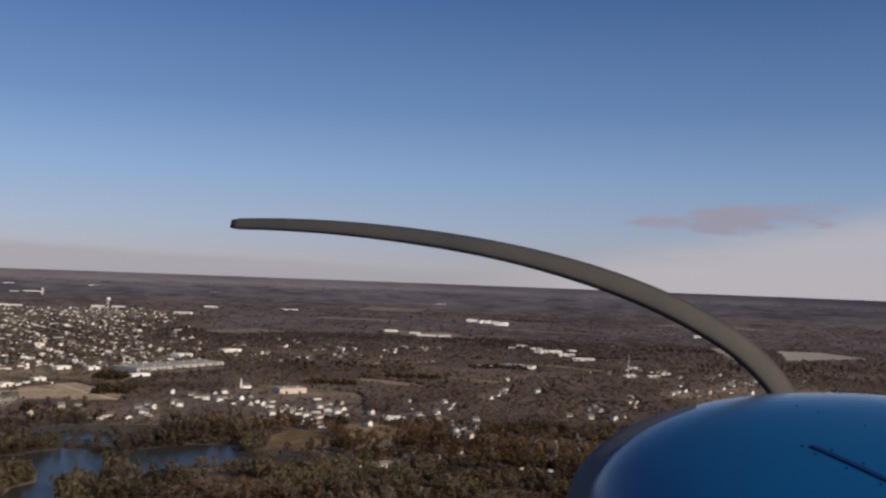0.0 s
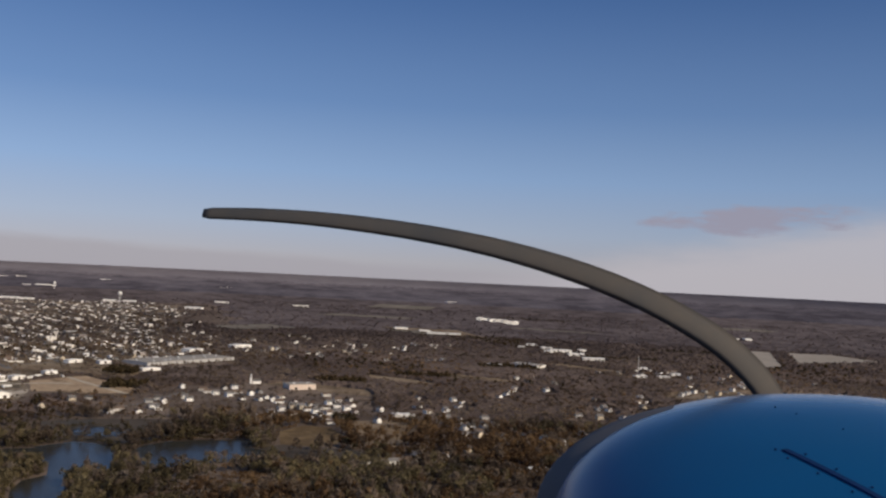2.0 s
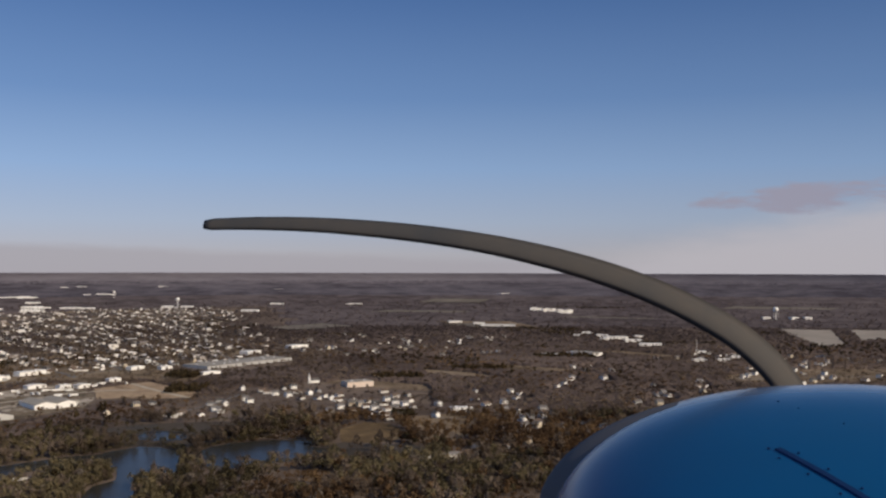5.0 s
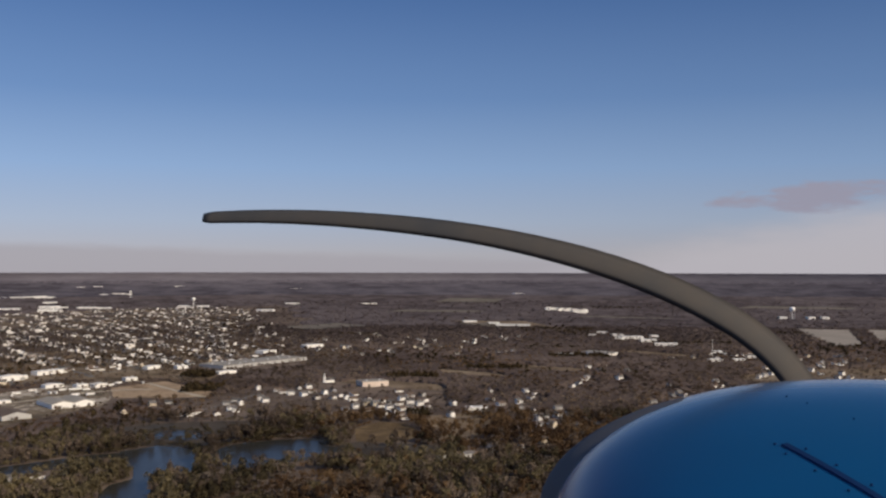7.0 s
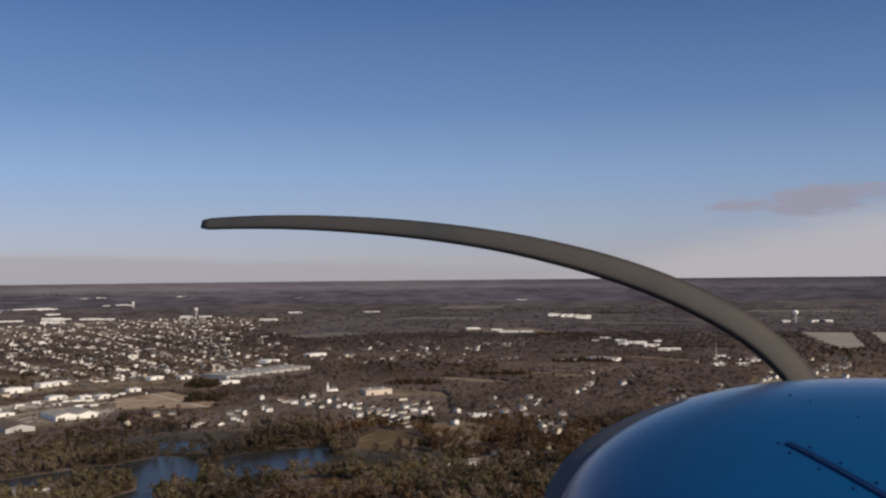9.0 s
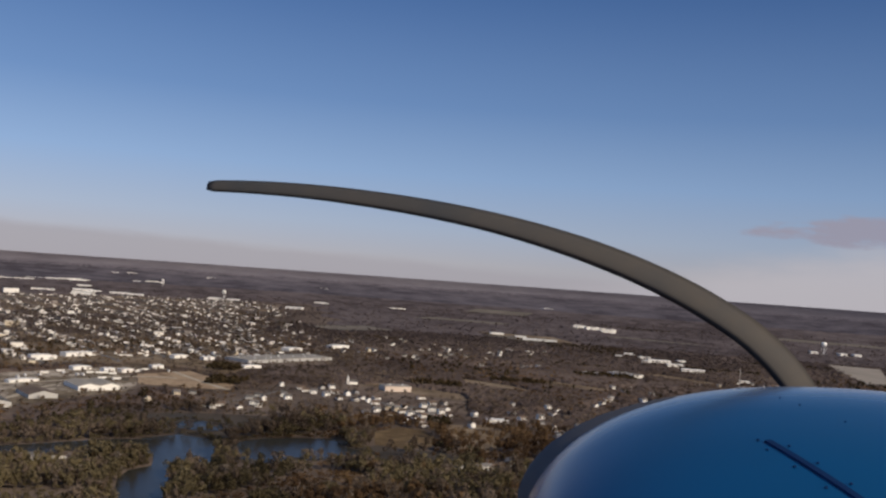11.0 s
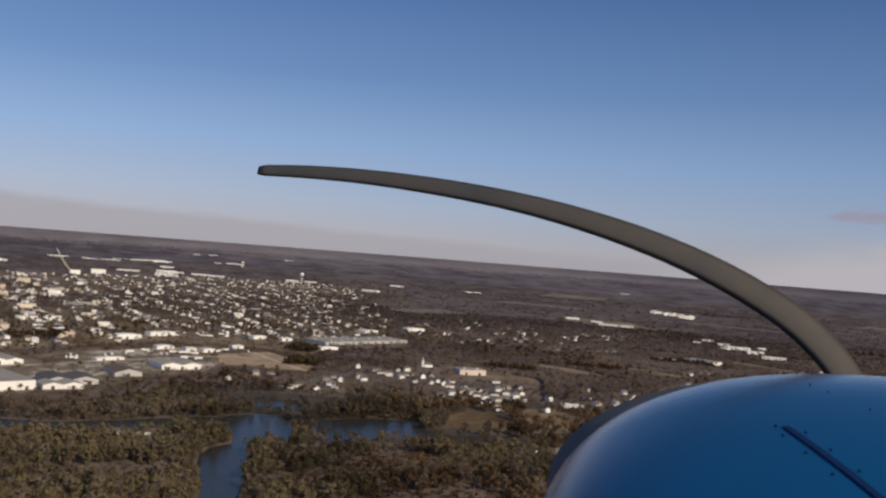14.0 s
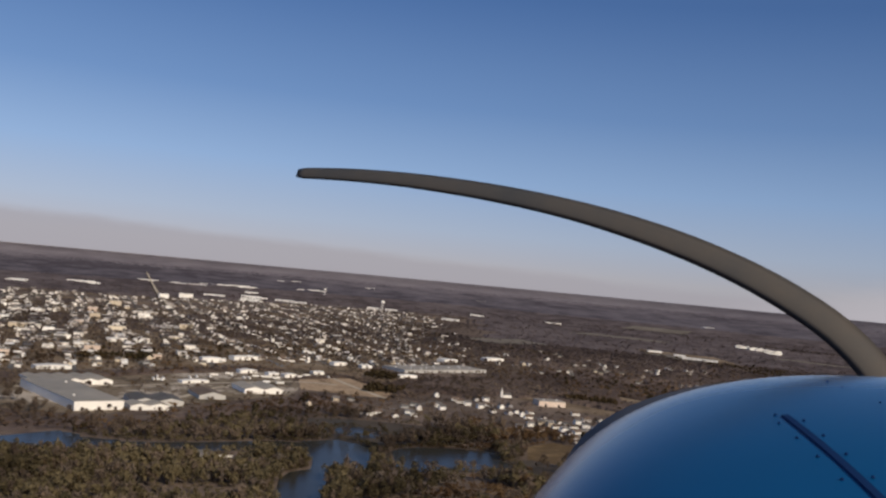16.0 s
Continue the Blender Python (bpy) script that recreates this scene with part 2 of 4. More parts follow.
def land(x, y):
    p, k = lands(x, y)
    return Vector(p), float(k)


def mesh_from(name, verts, faces, mat, smooth=False):
    me = bpy.data.meshes.new(name)
    me.from_pydata([tuple(v) for v in verts], [], faces)
    me.update()
    if smooth:
        me.polygons.foreach_set("use_smooth", [True] * len(me.polygons))
    me.materials.append(mat)
    return me


def soup(name, verts, size, mat):
    """One mesh of many loose faces with `size` corners each."""
    me = bpy.data.meshes.new(name)
    n = len(verts) // size
    me.vertices.add(n * size), me.loops.add(n * size), me.polygons.add(n)
    me.vertices.foreach_set("co", np.ascontiguousarray(verts[:n * size], np.float32).ravel())
    me.loops.foreach_set("vertex_index", np.arange(n * size, dtype=np.int32))
    me.polygons.foreach_set("loop_start", np.arange(0, n * size, size, dtype=np.int32))
    me.update(calc_edges=True)
    me.materials.append(mat)
    return me


def part(name, data, mat, parent, label=""):
    if isinstance(data, bmesh.types.BMesh):
        me = bpy.data.meshes.new(name)
        data.to_mesh(me)
        data.free()
        me.materials.append(mat)
        data = me
    ob = new(name, data)
    ob.parent = parent
    if label:
        ob["label"] = label
    return ob


# beyond R0 the sheet rises so that its rim fits the horizon in view
rings = [0, 60, 150, 300, 450, 600, 800, 1000, 1250, 1500, 1800, 2100, 2350, 2600] + [2600 * 1.11 ** k for k in range(1, 25)]
N = 180
gv, gf = [(0, 0, 0)], []
for d in rings[1:]:
    for i in range(N):
        a = 2 * math.pi * i / N
        k = 1.0 if d < R0 else (R0 + (R1 - R0) * (1 - math.exp(-(d - R0) / (R1 - R0)))) / d
        gv.append((d * k * math.sin(a), d * k * math.cos(a), EYE * (1 - k)))
for i in range(N):
    gf.append((0, 1 + (i + 1) % N, 1 + i))
for k in range(len(rings) - 2):
    for i in range(N):
        a, b = 1 + k * N + i, 1 + k * N + (i + 1) % N
        gf.append((a, b, b + N, a + N))
ground = new("ground", mesh_from("ground", gv, gf, GROUND, True))
tagged(ground, "brown winter woodland plain, raised far off to a level horizon", "ground", kind="structure")


def patch(name, pts, mat, lift, label, category, step=60.0):
    """A flat patch of the ground with an uneven outline."""
    out = []
    for (x0, y0), (x1, y1) in zip(pts, pts[1:] + pts[:1]):
        k = max(1, int(math.hypot(x1 - x0, y1 - y0) / step))
        for i in range(k):
            x, y = x0 + (x1 - x0) * i / k, y0 + (y1 - y0) * i / k
            j = step * 0.10
            x += noise.noise(Vector((x * 0.03, y * 0.03, 3))) * j
            y += noise.noise(Vector((x * 0.03, y * 0.03, 9))) * j
            out.append(land(x, y)[0] + Vector((0, 0, lift)))
    bm = bmesh.new()
    f = bm.faces.new([bm.verts.new(p) for p in out])
    bmesh.ops.triangulate(bm, faces=[f])
    bmesh.ops.recalc_face_normals(bm, faces=bm.faces)
    for f in bm.faces:
        if f.normal.z < 0:
            f.normal_flip()
    ob = part(name, bm, mat, None)
    return tagged(ob, label, category, kind="structure")


def ribbon(name, pts, width, mat, lift, label, category):
    """A strip along a line, its corners rounded off."""
    for _ in range(2):
        fine = [pts[0]]
        for a, b in zip(pts, pts[1:]):
            fine += [(a[0] * 0.75 + b[0] * 0.25, a[1] * 0.75 + b[1] * 0.25), (a[0] * 0.25 + b[0] * 0.75, a[1] * 0.25 + b[1] * 0.75)]
        pts = fine + [pts[-1]]
    vs, fs = [], []
    for i, p in enumerate(pts):
        a, b = pts[max(0, i - 1)], pts[min(len(pts) - 1, i + 1)]
        t = Vector((b[0] - a[0], b[1] - a[1])).normalized()
        wd = width * (1 + 0.25 * noise.noise(Vector((i * 0.7, 0, width)))) if width > 20 else width
        for s in (-0.5, 0.5):
            vs.append(land(p[0] - t.y * s * wd, p[1] + t.x * s * wd)[0] + Vector((0, 0, lift)))
        if i:
            fs.append((2 * i - 2, 2 * i, 2 * i + 1, 2 * i - 1))
    me = mesh_from(name, vs, fs, mat)
    if me.polygons[0].normal.z < 0:
        me.flip_normals()
    return tagged(new(name, me), label, category, kind="structure")


MAIN = [(-1700, 3700), (-2200, 4600), (-4200, 8300)]
REACH = [(-660, 1300), (-610, 1250), (-553, 1205), (-479, 1160), (-398, 1115), (-330, 1078), (-280, 1062)]
BEND = [(-372, 1140), (-340, 1158), (-314, 1150), (-284, 1112), (-278, 1082), (-274, 1030), (-268, 975), (-266, 920), (-272, 886), (-291, 857), (-284, 810), (-277, 771), (-254, 699), (-218, 582),
        (-200, 470), (-236, 470), (-252, 578), (-289, 693), (-312, 740), (-329, 803), (-332, 850), (-318, 890), (-326, 957), (-340, 1010), (-352, 1075)]
POND = [(-261, 1050), (-266, 1100), (-258, 1142), (-238, 1178), (-200, 1200), (-153, 1212), (-125, 1185), (-138, 1150), (-112, 1120), (-114, 1050), (-150, 1015), (-180, 990), (-203, 962), (-230, 958), (-250, 992)]
LAGOON = [(-366, 1247), (-357, 1284), (-336, 1277), (-318, 1260), (-287, 1246), (-276, 1228), (-302, 1210), (-333, 1206), (-357, 1218)]
MARSH = [(-421, 1322), (-357, 1345), (-266, 1358), (-226, 1350), (-236, 1240), (-255, 1180), (-290, 1130), (-330, 1150), (-395, 1200)]
WETLAND = [(-127, 1150), (-100, 1185), (-75, 1172), (-20, 1163), (10, 1100), (-1, 1050), (-18, 981), (-63, 975), (-125, 1010), (-175, 1020), (-160, 1045), (-118, 1072), (-112, 1120)]
SCRUB = [(-16, 1403), (50, 1440), (83, 1318), (40, 1195), (-7, 1199), (-23, 1306)]
LOT = [(-580, 1749), (-512, 1822), (-382, 1666), (-383, 1605), (-452, 1588), (-532, 1617)]
YARDS = [(-900, 1480), (-930, 1720), (-800, 1830), (-640, 1880), (-560, 1840), (-600, 1760), (-540, 1640), (-520, 1540), (-660, 1430)]
FLAT = [(-640, 1880), (-820, 1990), (-760, 2060), (-560, 2040), (-420, 1900), (-440, 1800), (-520, 1840)]
FIELD = [(-104, 1185), (-112, 1292), (-86, 1350), (-47, 1340), (-22, 1261), (-35, 1202), (-62, 1172)]
STRIP = [(-193, 1790), (-162, 1856), (-94, 1838), (0, 1775), (14, 1690), (-48, 1712), (-85, 1735), (-100, 1790)]
STRIP_B = [(-4, 2050), (103, 1975), (160, 1880), (98, 1872), (8, 1940)]
FIELD_A = [(1196, 3247), (1337, 3128), (1103, 2469), (1036, 2490)]
FIELD_B = [(1399, 3112), (1547, 3107), (1600, 2860), (1428, 2763), (1233, 2661)]
GARDEN = [(560, 1810), (600, 1910), (760, 1950), (980, 1890), (1050, 1690), (800, 1650), (640, 1680)]
MEADOW_B = [(40, 3800), (330, 3760), (420, 3350), (120, 3480)]
VILLAGE = [(-400, 1380), (-300, 1385), (-60, 1345), (10, 1400), (10, 1660), (-60, 1710), (-320, 1750), (-400, 1560)]
HAMLET = [(60, 1390), (110, 1230), (200, 1240), (215, 1500), (165, 1690), (60, 1690)]
HOLLOW = [(-530, 1010), (-400, 945), (-392, 1050), (-440, 1095), (-505, 1125)]
ROADSIDE = [(-15, 980), (110, 1020), (160, 1160), (90, 1160), (20, 1080)]
# open ground and the share of trees that it keeps
OPEN = [(BEND, 0), (POND, 0), (LAGOON, 0), (LOT, 0), (YARDS, 0.20), (FLAT, 0.30), (FIELD, 0), (STRIP, 0.03), (STRIP_B, 0), (FIELD_A, 0), (FIELD_B, 0), (MARSH, 0.05),
        (WETLAND, 0.06), (SCRUB, 0.22), (VILLAGE, 0.5), (HAMLET, 0.55), (ROADSIDE, 0.35), (HOLLOW, 0.3), (GARDEN, 0.35), (MEADOW_B, 0.1)]

ribbon("river", REACH, 56, WATER, 0.33, "narrow blue-grey river reach through bare woods", "river")
patch("river", BEND, WATER, 0.36, "still blue-grey river winding through bare woods", "river", 25)
patch("pond", POND, WATER, 0.35, "shallow pond beside the river", "pond", 25)
patch("lagoon", LAGOON, WATER, 0.35, "dark pond in the marsh", "pond", 25)
patch("marsh", MARSH, REED, 0.15, "dull brown marsh of dry reeds", "marsh", 30)
patch("marsh", WETLAND, REED, 0.15, "wet grey-brown marsh beside the pond", "marsh", 25)
patch("scrubland", SCRUB, MEADOW, 0.15, "grey-brown scrub meadow below the houses", "field", 30)
patch("field", STRIP_B, MEADOW, 0.2, "pale narrow field before a dark tree belt", "field", 40)
patch("yard", YARDS, YARD, 0.2, "worn pale industrial yard beside the sheds", "yard", 40)
patch("dirt_lot", LOT, DIRT, 0.4, "bare tan earth lot", "dirt lot", 30)
for line, wd in ([(-900, 1640), (-760, 1690), (-660, 1700), (-580, 1720), (-500, 1700)], 13), ([(-690, 1440), (-640, 1540), (-660, 1640), (-600, 1740)], 11), ([(-560, 1830), (-500, 1740), (-420, 1640), (-385, 1600)], 9):
    ribbon("yard_track", line, wd, TRACK, 0.55, "pale worn track across the yard", "track")
patch("meadow", FLAT, MEADOW, 0.2, "flat grey-brown meadow at the edge of town", "meadow", 40)
patch("grass_field", FIELD, GRASS, 0.2, "orange-tan patch of winter grass", "field", 20)
patch("field", STRIP, MEADOW, 0.2, "dull tan field behind the school", "field", 40)
patch("stubble_field", FIELD_A, STUBBLE, 3.5, "pale stubble field among woods", "field", 80)
patch("stubble_field", FIELD_B, STUBBLE, 3.5, "pale stubble field among woods", "field", 80)
patch("garden_plots", GARDEN, MEADOW, 0.2, "mown lots between houses", "field", 50)
patch("clearing", MEADOW_B, MEADOW, 4.0, "grey clearing in far woods", "field", 80)

for pts in ([(560, 4050), (640, 4160), (980, 3980), (900, 3900)], [(-260, 4520), (-180, 4700), (240, 4620), (160, 4480)], [(1500, 4900), (1650, 5150), (2100, 4800), (1950, 4620)], [(-30, 5750), (60, 6350), (420, 6300), (330, 5700)], [(-560, 3350), (-380, 3600), (-250, 3450), (-430, 3250)],
            [(60, 3560), (180, 3660), (330, 3450), (230, 3360)], [(90, 2060), (170, 2140), (330, 2020), (260, 1960)],
            [(430, 2440), (500, 2500), (640, 2330), (560, 2290)]):
    OPEN.append((pts, 0.08))
    patch("clearing", pts, FALLOW if pts[0][1] > 2500 else MEADOW, 1.0 if pts[0][1] < 2500 else 5.0, "pale clearing in winter woods", "field", 60)


# ---------------------------------------------------------------- woods
def inside(px, py, poly):
    hit = np.zeros(len(px), bool)
    for (x0, y0), (x1, y1) in zip(poly, poly[1:] + poly[:1]):
        cut = (y0 > py) != (y1 > py)
        hit ^= cut & (px < (x1 - x0) * (py - y0) / (y1 - y0 + 1e-9) + x0)
    return hit


def beside(px, py, line):
    best = np.full(len(px), 1e9)
    for (x0, y0), (x1, y1) in zip(line, line[1:]):
        ex, ey = x1 - x0, y1 - y0
        t = np.clip(((px - x0) * ex + (py - y0) * ey) / (ex * ex + ey * ey), 0, 1)
        best = np.minimum(best, np.hypot(px - x0 - t * ex, py - y0 - t * ey))
    return best


TU, TV, TO = np.array((-0.51, 0.86)), np.array((0.86, 0.51)), np.array((-546.0, 2100.0))   # the street grid


def town_uv(px, py):
    dx, dy = px - TO[0], py - TO[1]
    return dx * TU[0] + dy * TU[1], dx * TV[0] + dy * TV[1]


def in_town(px, py, out=0.0):
    u, v = town_uv(px, py)
    return (u > -40) & (u < 2900) & (v > -760) & (v < 150 + out + 0.35 * u + 45 * np.sin(u * 0.013))


rng = np.random.default_rng(7)
KEEP_OFF = []      # (x, y, radius) of buildings, filled in below


def free(px, py, luck, in_streets=0.62):
    """Where trees may stand: off the water, the open ground and the buildings, and thinned on the camera's side to keep
    these in view.
    """
    ok = np.ones(len(px), bool)
    for poly, share in OPEN:
        ok &= ~inside(px, py, poly) | (luck < share)
    ok &= beside(px, py, MAIN) > 13
    for line, half in ((REACH, 31),):
        ok &= beside(px, py, line) > half
        nigh = [(x * (1 - 28 / math.hypot(x, y)), y * (1 - 28 / math.hypot(x, y))) for x, y in line]
        ok &= (beside(px, py, nigh) > half) | (luck < 0.25)
    for pool, view_gap in ((POND, 45), (POND, 85), (FIELD, 40), (STRIP, 40), (LOT, 40), (BEND, 30)):
        ok &= ~inside(px, py, [(x, y - view_gap) for x, y in pool]) | (luck < 0.12)
    ok &= ~in_town(px, py, 0.0 if in_streets else 240.0) | (luck < in_streets)
    for x, y, r in KEEP_OFF:
        ok &= (px - x) ** 2 + (py - y) ** 2 > r * r
        d = math.hypot(x, y)
        f = 1 - (r + 26.0) / d
        ok &= ((px - x * f) ** 2 + (py - y * f) ** 2 > (r + (8.0 if r < 13 else 18.0)) ** 2) | (luck < 0.34)
    return ok


def scatter(n, d0, d1, half=43.0):
    d = np.sqrt(rng.uniform(d0 * d0, d1 * d1, n))
    a = np.radians(rng.uniform(-half, half, n))
    px, py = d * np.sin(a), d * np.cos(a)
    ok = free(px, py, rng.random(n))
    return px[ok], py[ok]


def canopy(name, d0, d1, rows, cols, high, mat, label):
    """The unbroken roof of far woods: one uneven sheet over the land, open where nothing grows."""
    v = np.linspace(0.0, 1.0, rows)
    dist = 1.0 / (1.0 / d0 + (1.0 / d1 - 1.0 / d0) * v)
    d, a = np.meshgrid(dist, np.radians(np.linspace(-40.0, 40.0, cols)), indexing="ij")
    d = d * rng.uniform(0.997, 1.003, d.shape)
    px, py = (d * np.sin(a)).ravel(), (d * np.cos(a)).ravel()
    base, k = lands(px, py)
    swell = 0.5 + 0.25 * np.sin(px * 0.004 + 1.7 * np.sin(py * 0.0013)) + 0.25 * np.sin(py * 0.0031 + 1.3 * np.sin(px * 0.0021))
    top = np.where(free(px, py, np.full(len(px), 0.5), 0.0), high * (0.55 + 0.5 * swell + 0.22 * rng.normal(size=len(px))), -3.0)
    base[:, 2] += top * k * ease((px * px + py * py - d0 * d0) / (0.3 * d0 * d0))
    base[:, :2] *= (1 - 7.0 * (1 - k) / np.hypot(base[:, 0], base[:, 1]))[:, None]
    i = (np.arange(rows - 1)[:, None] * cols + np.arange(cols - 1)).ravel()
    faces = np.stack([i, i + 1, i + cols + 1, i + cols], -1)
    tagged(new(name, mesh_from(name, base, faces.tolist(), mat, True)), label, "woods", kind="stuff")


def tree_shape(k, clumps, size, stem):
    """Trunk and crown of one tree of unit width: corners of loose triangles. The twig clumps lie like scales round two or
    three lobes, so that a crown has a lit and a shaded side."""
    g = np.random.default_rng(k)
    out = []
    for i in range(stem):
        a = math.pi * i / stem + 0.4
        c, s = math.cos(a) * 0.035, math.sin(a) * 0.035
        out.append([(c, s, 0), (-c, -s, 0), (0, 0, 1.1)])
    lobes = [np.array((*g.normal(0, 0.17, 2), g.uniform(0.65, 1.05))) for _ in range(3)]
    while len(out) < clumps + stem:
        p = g.normal(size=3)
        p /= np.linalg.norm(p)
        if p[2] < -0.55:
            continue
        nrm = p + g.normal(0, 0.42, 3)
        nrm /= np.linalg.norm(nrm)
        q = lobes[g.integers(0, 3)] + p * np.array((0.36, 0.36, 0.40)) * g.uniform(0.35, 1.0) ** 0.4 * g.uniform(0.75, 1.15)
        ax = np.cross(nrm, g.normal(size=3))
        ax /= np.linalg.norm(ax)
        bx = np.cross(nrm, ax)
        s1, s2 = size * g.uniform(0.8, 1.7), size * g.uniform(0.6, 1.1)
        out.append([q - ax * s1 - bx * s2 * 0.6, q + bx * s2, q + ax * s1 - bx * s2 * 0.3])
    return np.array(out, float)


def woods(name, px, py, width, quads, size, mat, label, stem=2, low=1.0):
    if not len(px):
        return
    base, k = lands(px, py)
    shapes = [tree_shape(q, quads, size, stem) for q in range(9)]
    pick = rng.integers(0, 9, len(px))
    turn, wd = rng.uniform(0, 6.28, len(px)), width * (0.62 + 0.75 * rng.random(len(px)) ** 1.6 + 0.12 * np.sin(px * 0.05) * np.sin(py * 0.043)) * k
    ht = wd * low * rng.uniform(0.85, 1.3, len(px))
    blocks = []
    for q, shape in enumerate(shapes):
        m = pick == q
        s = shape.reshape(1, -1, 3)
        c, sn = np.cos(turn[m])[:, None], np.sin(turn[m])[:, None]
        x = (s[..., 0] * c - s[..., 1] * sn) * wd[m][:, None]
        y = (s[..., 0] * sn + s[..., 1] * c) * wd[m][:, None]
        z = s[..., 2] * ht[m][:, None]
        blocks.append((np.stack([x, y, z], -1) + base[m][:, None]).reshape(-1, 3))
    tagged(new(name, soup(name, np.concatenate(blocks), 3, mat)), label, "woods", kind="stuff")


def shares(px, py):
    """Which kind of wood grows where: slow noise over the plan."""
    f = (np.sin(px * 0.011 + 1.3 * np.sin(py * 0.006)) + np.sin(py * 0.009 + 2.0 + 1.1 * np.sin(px * 0.007))) / 2
    return f + rng.normal(0, 0.35, len(px))


# ---------------------------------------------------------------- buildings
def box_mesh(bm, x0, x1, y0, y1, z0, z1):
    v = [bm.verts.new(p) for p in ((x0, y0, z0), (x1, y0, z0), (x1, y1, z0), (x0, y1, z0), (x0, y0, z1), (x1, y0, z1), (x1, y1, z1), (x0, y1, z1))]
    for f in ((0, 3, 2, 1), (4, 5, 6, 7), (0, 1, 5, 4), (1, 2, 6, 5), (2, 3, 7, 6), (3, 0, 4, 7)):
        bm.faces.new([v[i] for i in f])


def gable_mesh(bm, x0, x1, y0, y1, z0, rise, over=0.0, thick=0.25):
    """A pitched roof of two slabs whose ridge runs along x."""
    ym = (y0 + y1) / 2
    for s, ye in ((-1, y0 - over), (1, y1 + over)):
        drop = rise * over / (ym - y0) if over else 0.0
        a = [(x0 - over, ye, z0 - drop), (x1 + over, ye, z0 - drop), (x1 + over, ym, z0 + rise), (x0 - over, ym, z0 + rise)]
        lo = [bm.verts.new(p) for p in a]
        hi = [bm.verts.new((p[0], p[1], p[2] + thick)) for p in a]
        bm.faces.new(lo), bm.faces.new(hi)
        for i in range(4):
            bm.faces.new((lo[i], lo[(i + 1) % 4], hi[(i + 1) % 4], hi[i]))
    bmesh.ops.recalc_face_normals(bm, faces=bm.faces)


def gable_walls(bm, x0, x1, y0, y1, z1, rise):
    ym = (y0 + y1) / 2
    pts = [(y0, 0), (y1, 0), (y1, z1), (ym, z1 + rise), (y0, z1)]
    a = [bm.verts.new((x0, *p)) for p in pts]
    b = [bm.verts.new((x1, *p)) for p in pts]
    bm.faces.new(a[::-1]), bm.faces.new(b)
    for i in range(5):
        bm.faces.new((a[i], a[(i + 1) % 5], b[(i + 1) % 5], b[i]))
    bmesh.ops.recalc_face_normals(bm, faces=bm.faces)


def thing(name, x, y, turn, label, category, group=""):
    p, k = land(x, y)
    e = new(name)
    e.matrix_basis = pose(*p, 0, 0, turn) @ Matrix.Diagonal((k, k, k, 1))
    return tagged(e, label, category, group)


def house(name, lx, ly, hz, rise, wall, roof, label):
    """A gabled dwelling with its roof, chimney, door and windows, at the world's middle."""
    e = new(name)
    tagged(e, label, "house", "houses of the town")
    bm = bmesh.new()
    gable_walls(bm, -lx / 2, lx / 2, -ly / 2, ly / 2, hz, rise)
    walls = part("wall", bm, wall, e)
    bm = bmesh.new()
    gable_mesh(bm, -lx / 2, lx / 2, -ly / 2, ly / 2, hz + 0.02, rise, 0.5)
    top = part("roof", bm, roof, e)
    bm = bmesh.new()
    box_mesh(bm, lx * 0.22, lx * 0.22 + 0.9, -0.45, 0.45, hz, hz + rise + 1.2)
    part("chimney", bm, BRICK, top, "brick chimney")
    bm = bmesh.new()
    box_mesh(bm, -0.5, 0.5, -ly / 2 - 0.06, -ly / 2, 0.1, 2.2)
    part("door", bm, DARKDOOR, walls)
    pane = bpy.data.meshes.new("window")
    bm = bmesh.new()
    box_mesh(bm, -0.6, 0.6, -0.05, 0.0, -0.75, 0.75)
    bm.to_mesh(pane)
    bm.free()
    pane.materials.append(GLASS)
    for wx in (-lx * 0.32, lx * 0.32):
        for wz in ((1.6, 4.3) if hz > 4.5 else (1.6,)):
            o = part("window", pane, None, walls)
            o.location = (wx, -ly / 2, wz)
    return e


KINDS = [house("house", 11, 8, 5.6, 2.7, WHITE, SHINGLE, "white two-storey house with a grey gabled roof"),
         house("house", 13.5, 8.4, 3.5, 2.3, WHITE, BROWNROOF, "long low white house with a brown roof"),
         house("house", 10.4, 9, 5.8, 3.2, CREAM, SHINGLE, "cream two-storey house with a steep grey roof"),
         house("house", 12, 8, 3.5, 2.5, GREYS, SHINGLE, "low grey house with a shingled roof"),
         house("house", 10.8, 8, 5.3, 2.4, WHITE, METALROOF, "white house with a pale metal roof")]
used = set()


def settle(x, y, turn, kind):
    p, k = land(x, y)
    KEEP_OFF.append((x, y, 12.0))
    m = pose(*p, 0, 0, turn)
    if kind not in used:
        used.add(kind)
        KINDS[kind].matrix_basis = m @ Matrix.Diagonal((k, k, k, 1))
        return
    c = copy_thing(KINDS[kind], m)
    c.scale = (k, k, k)


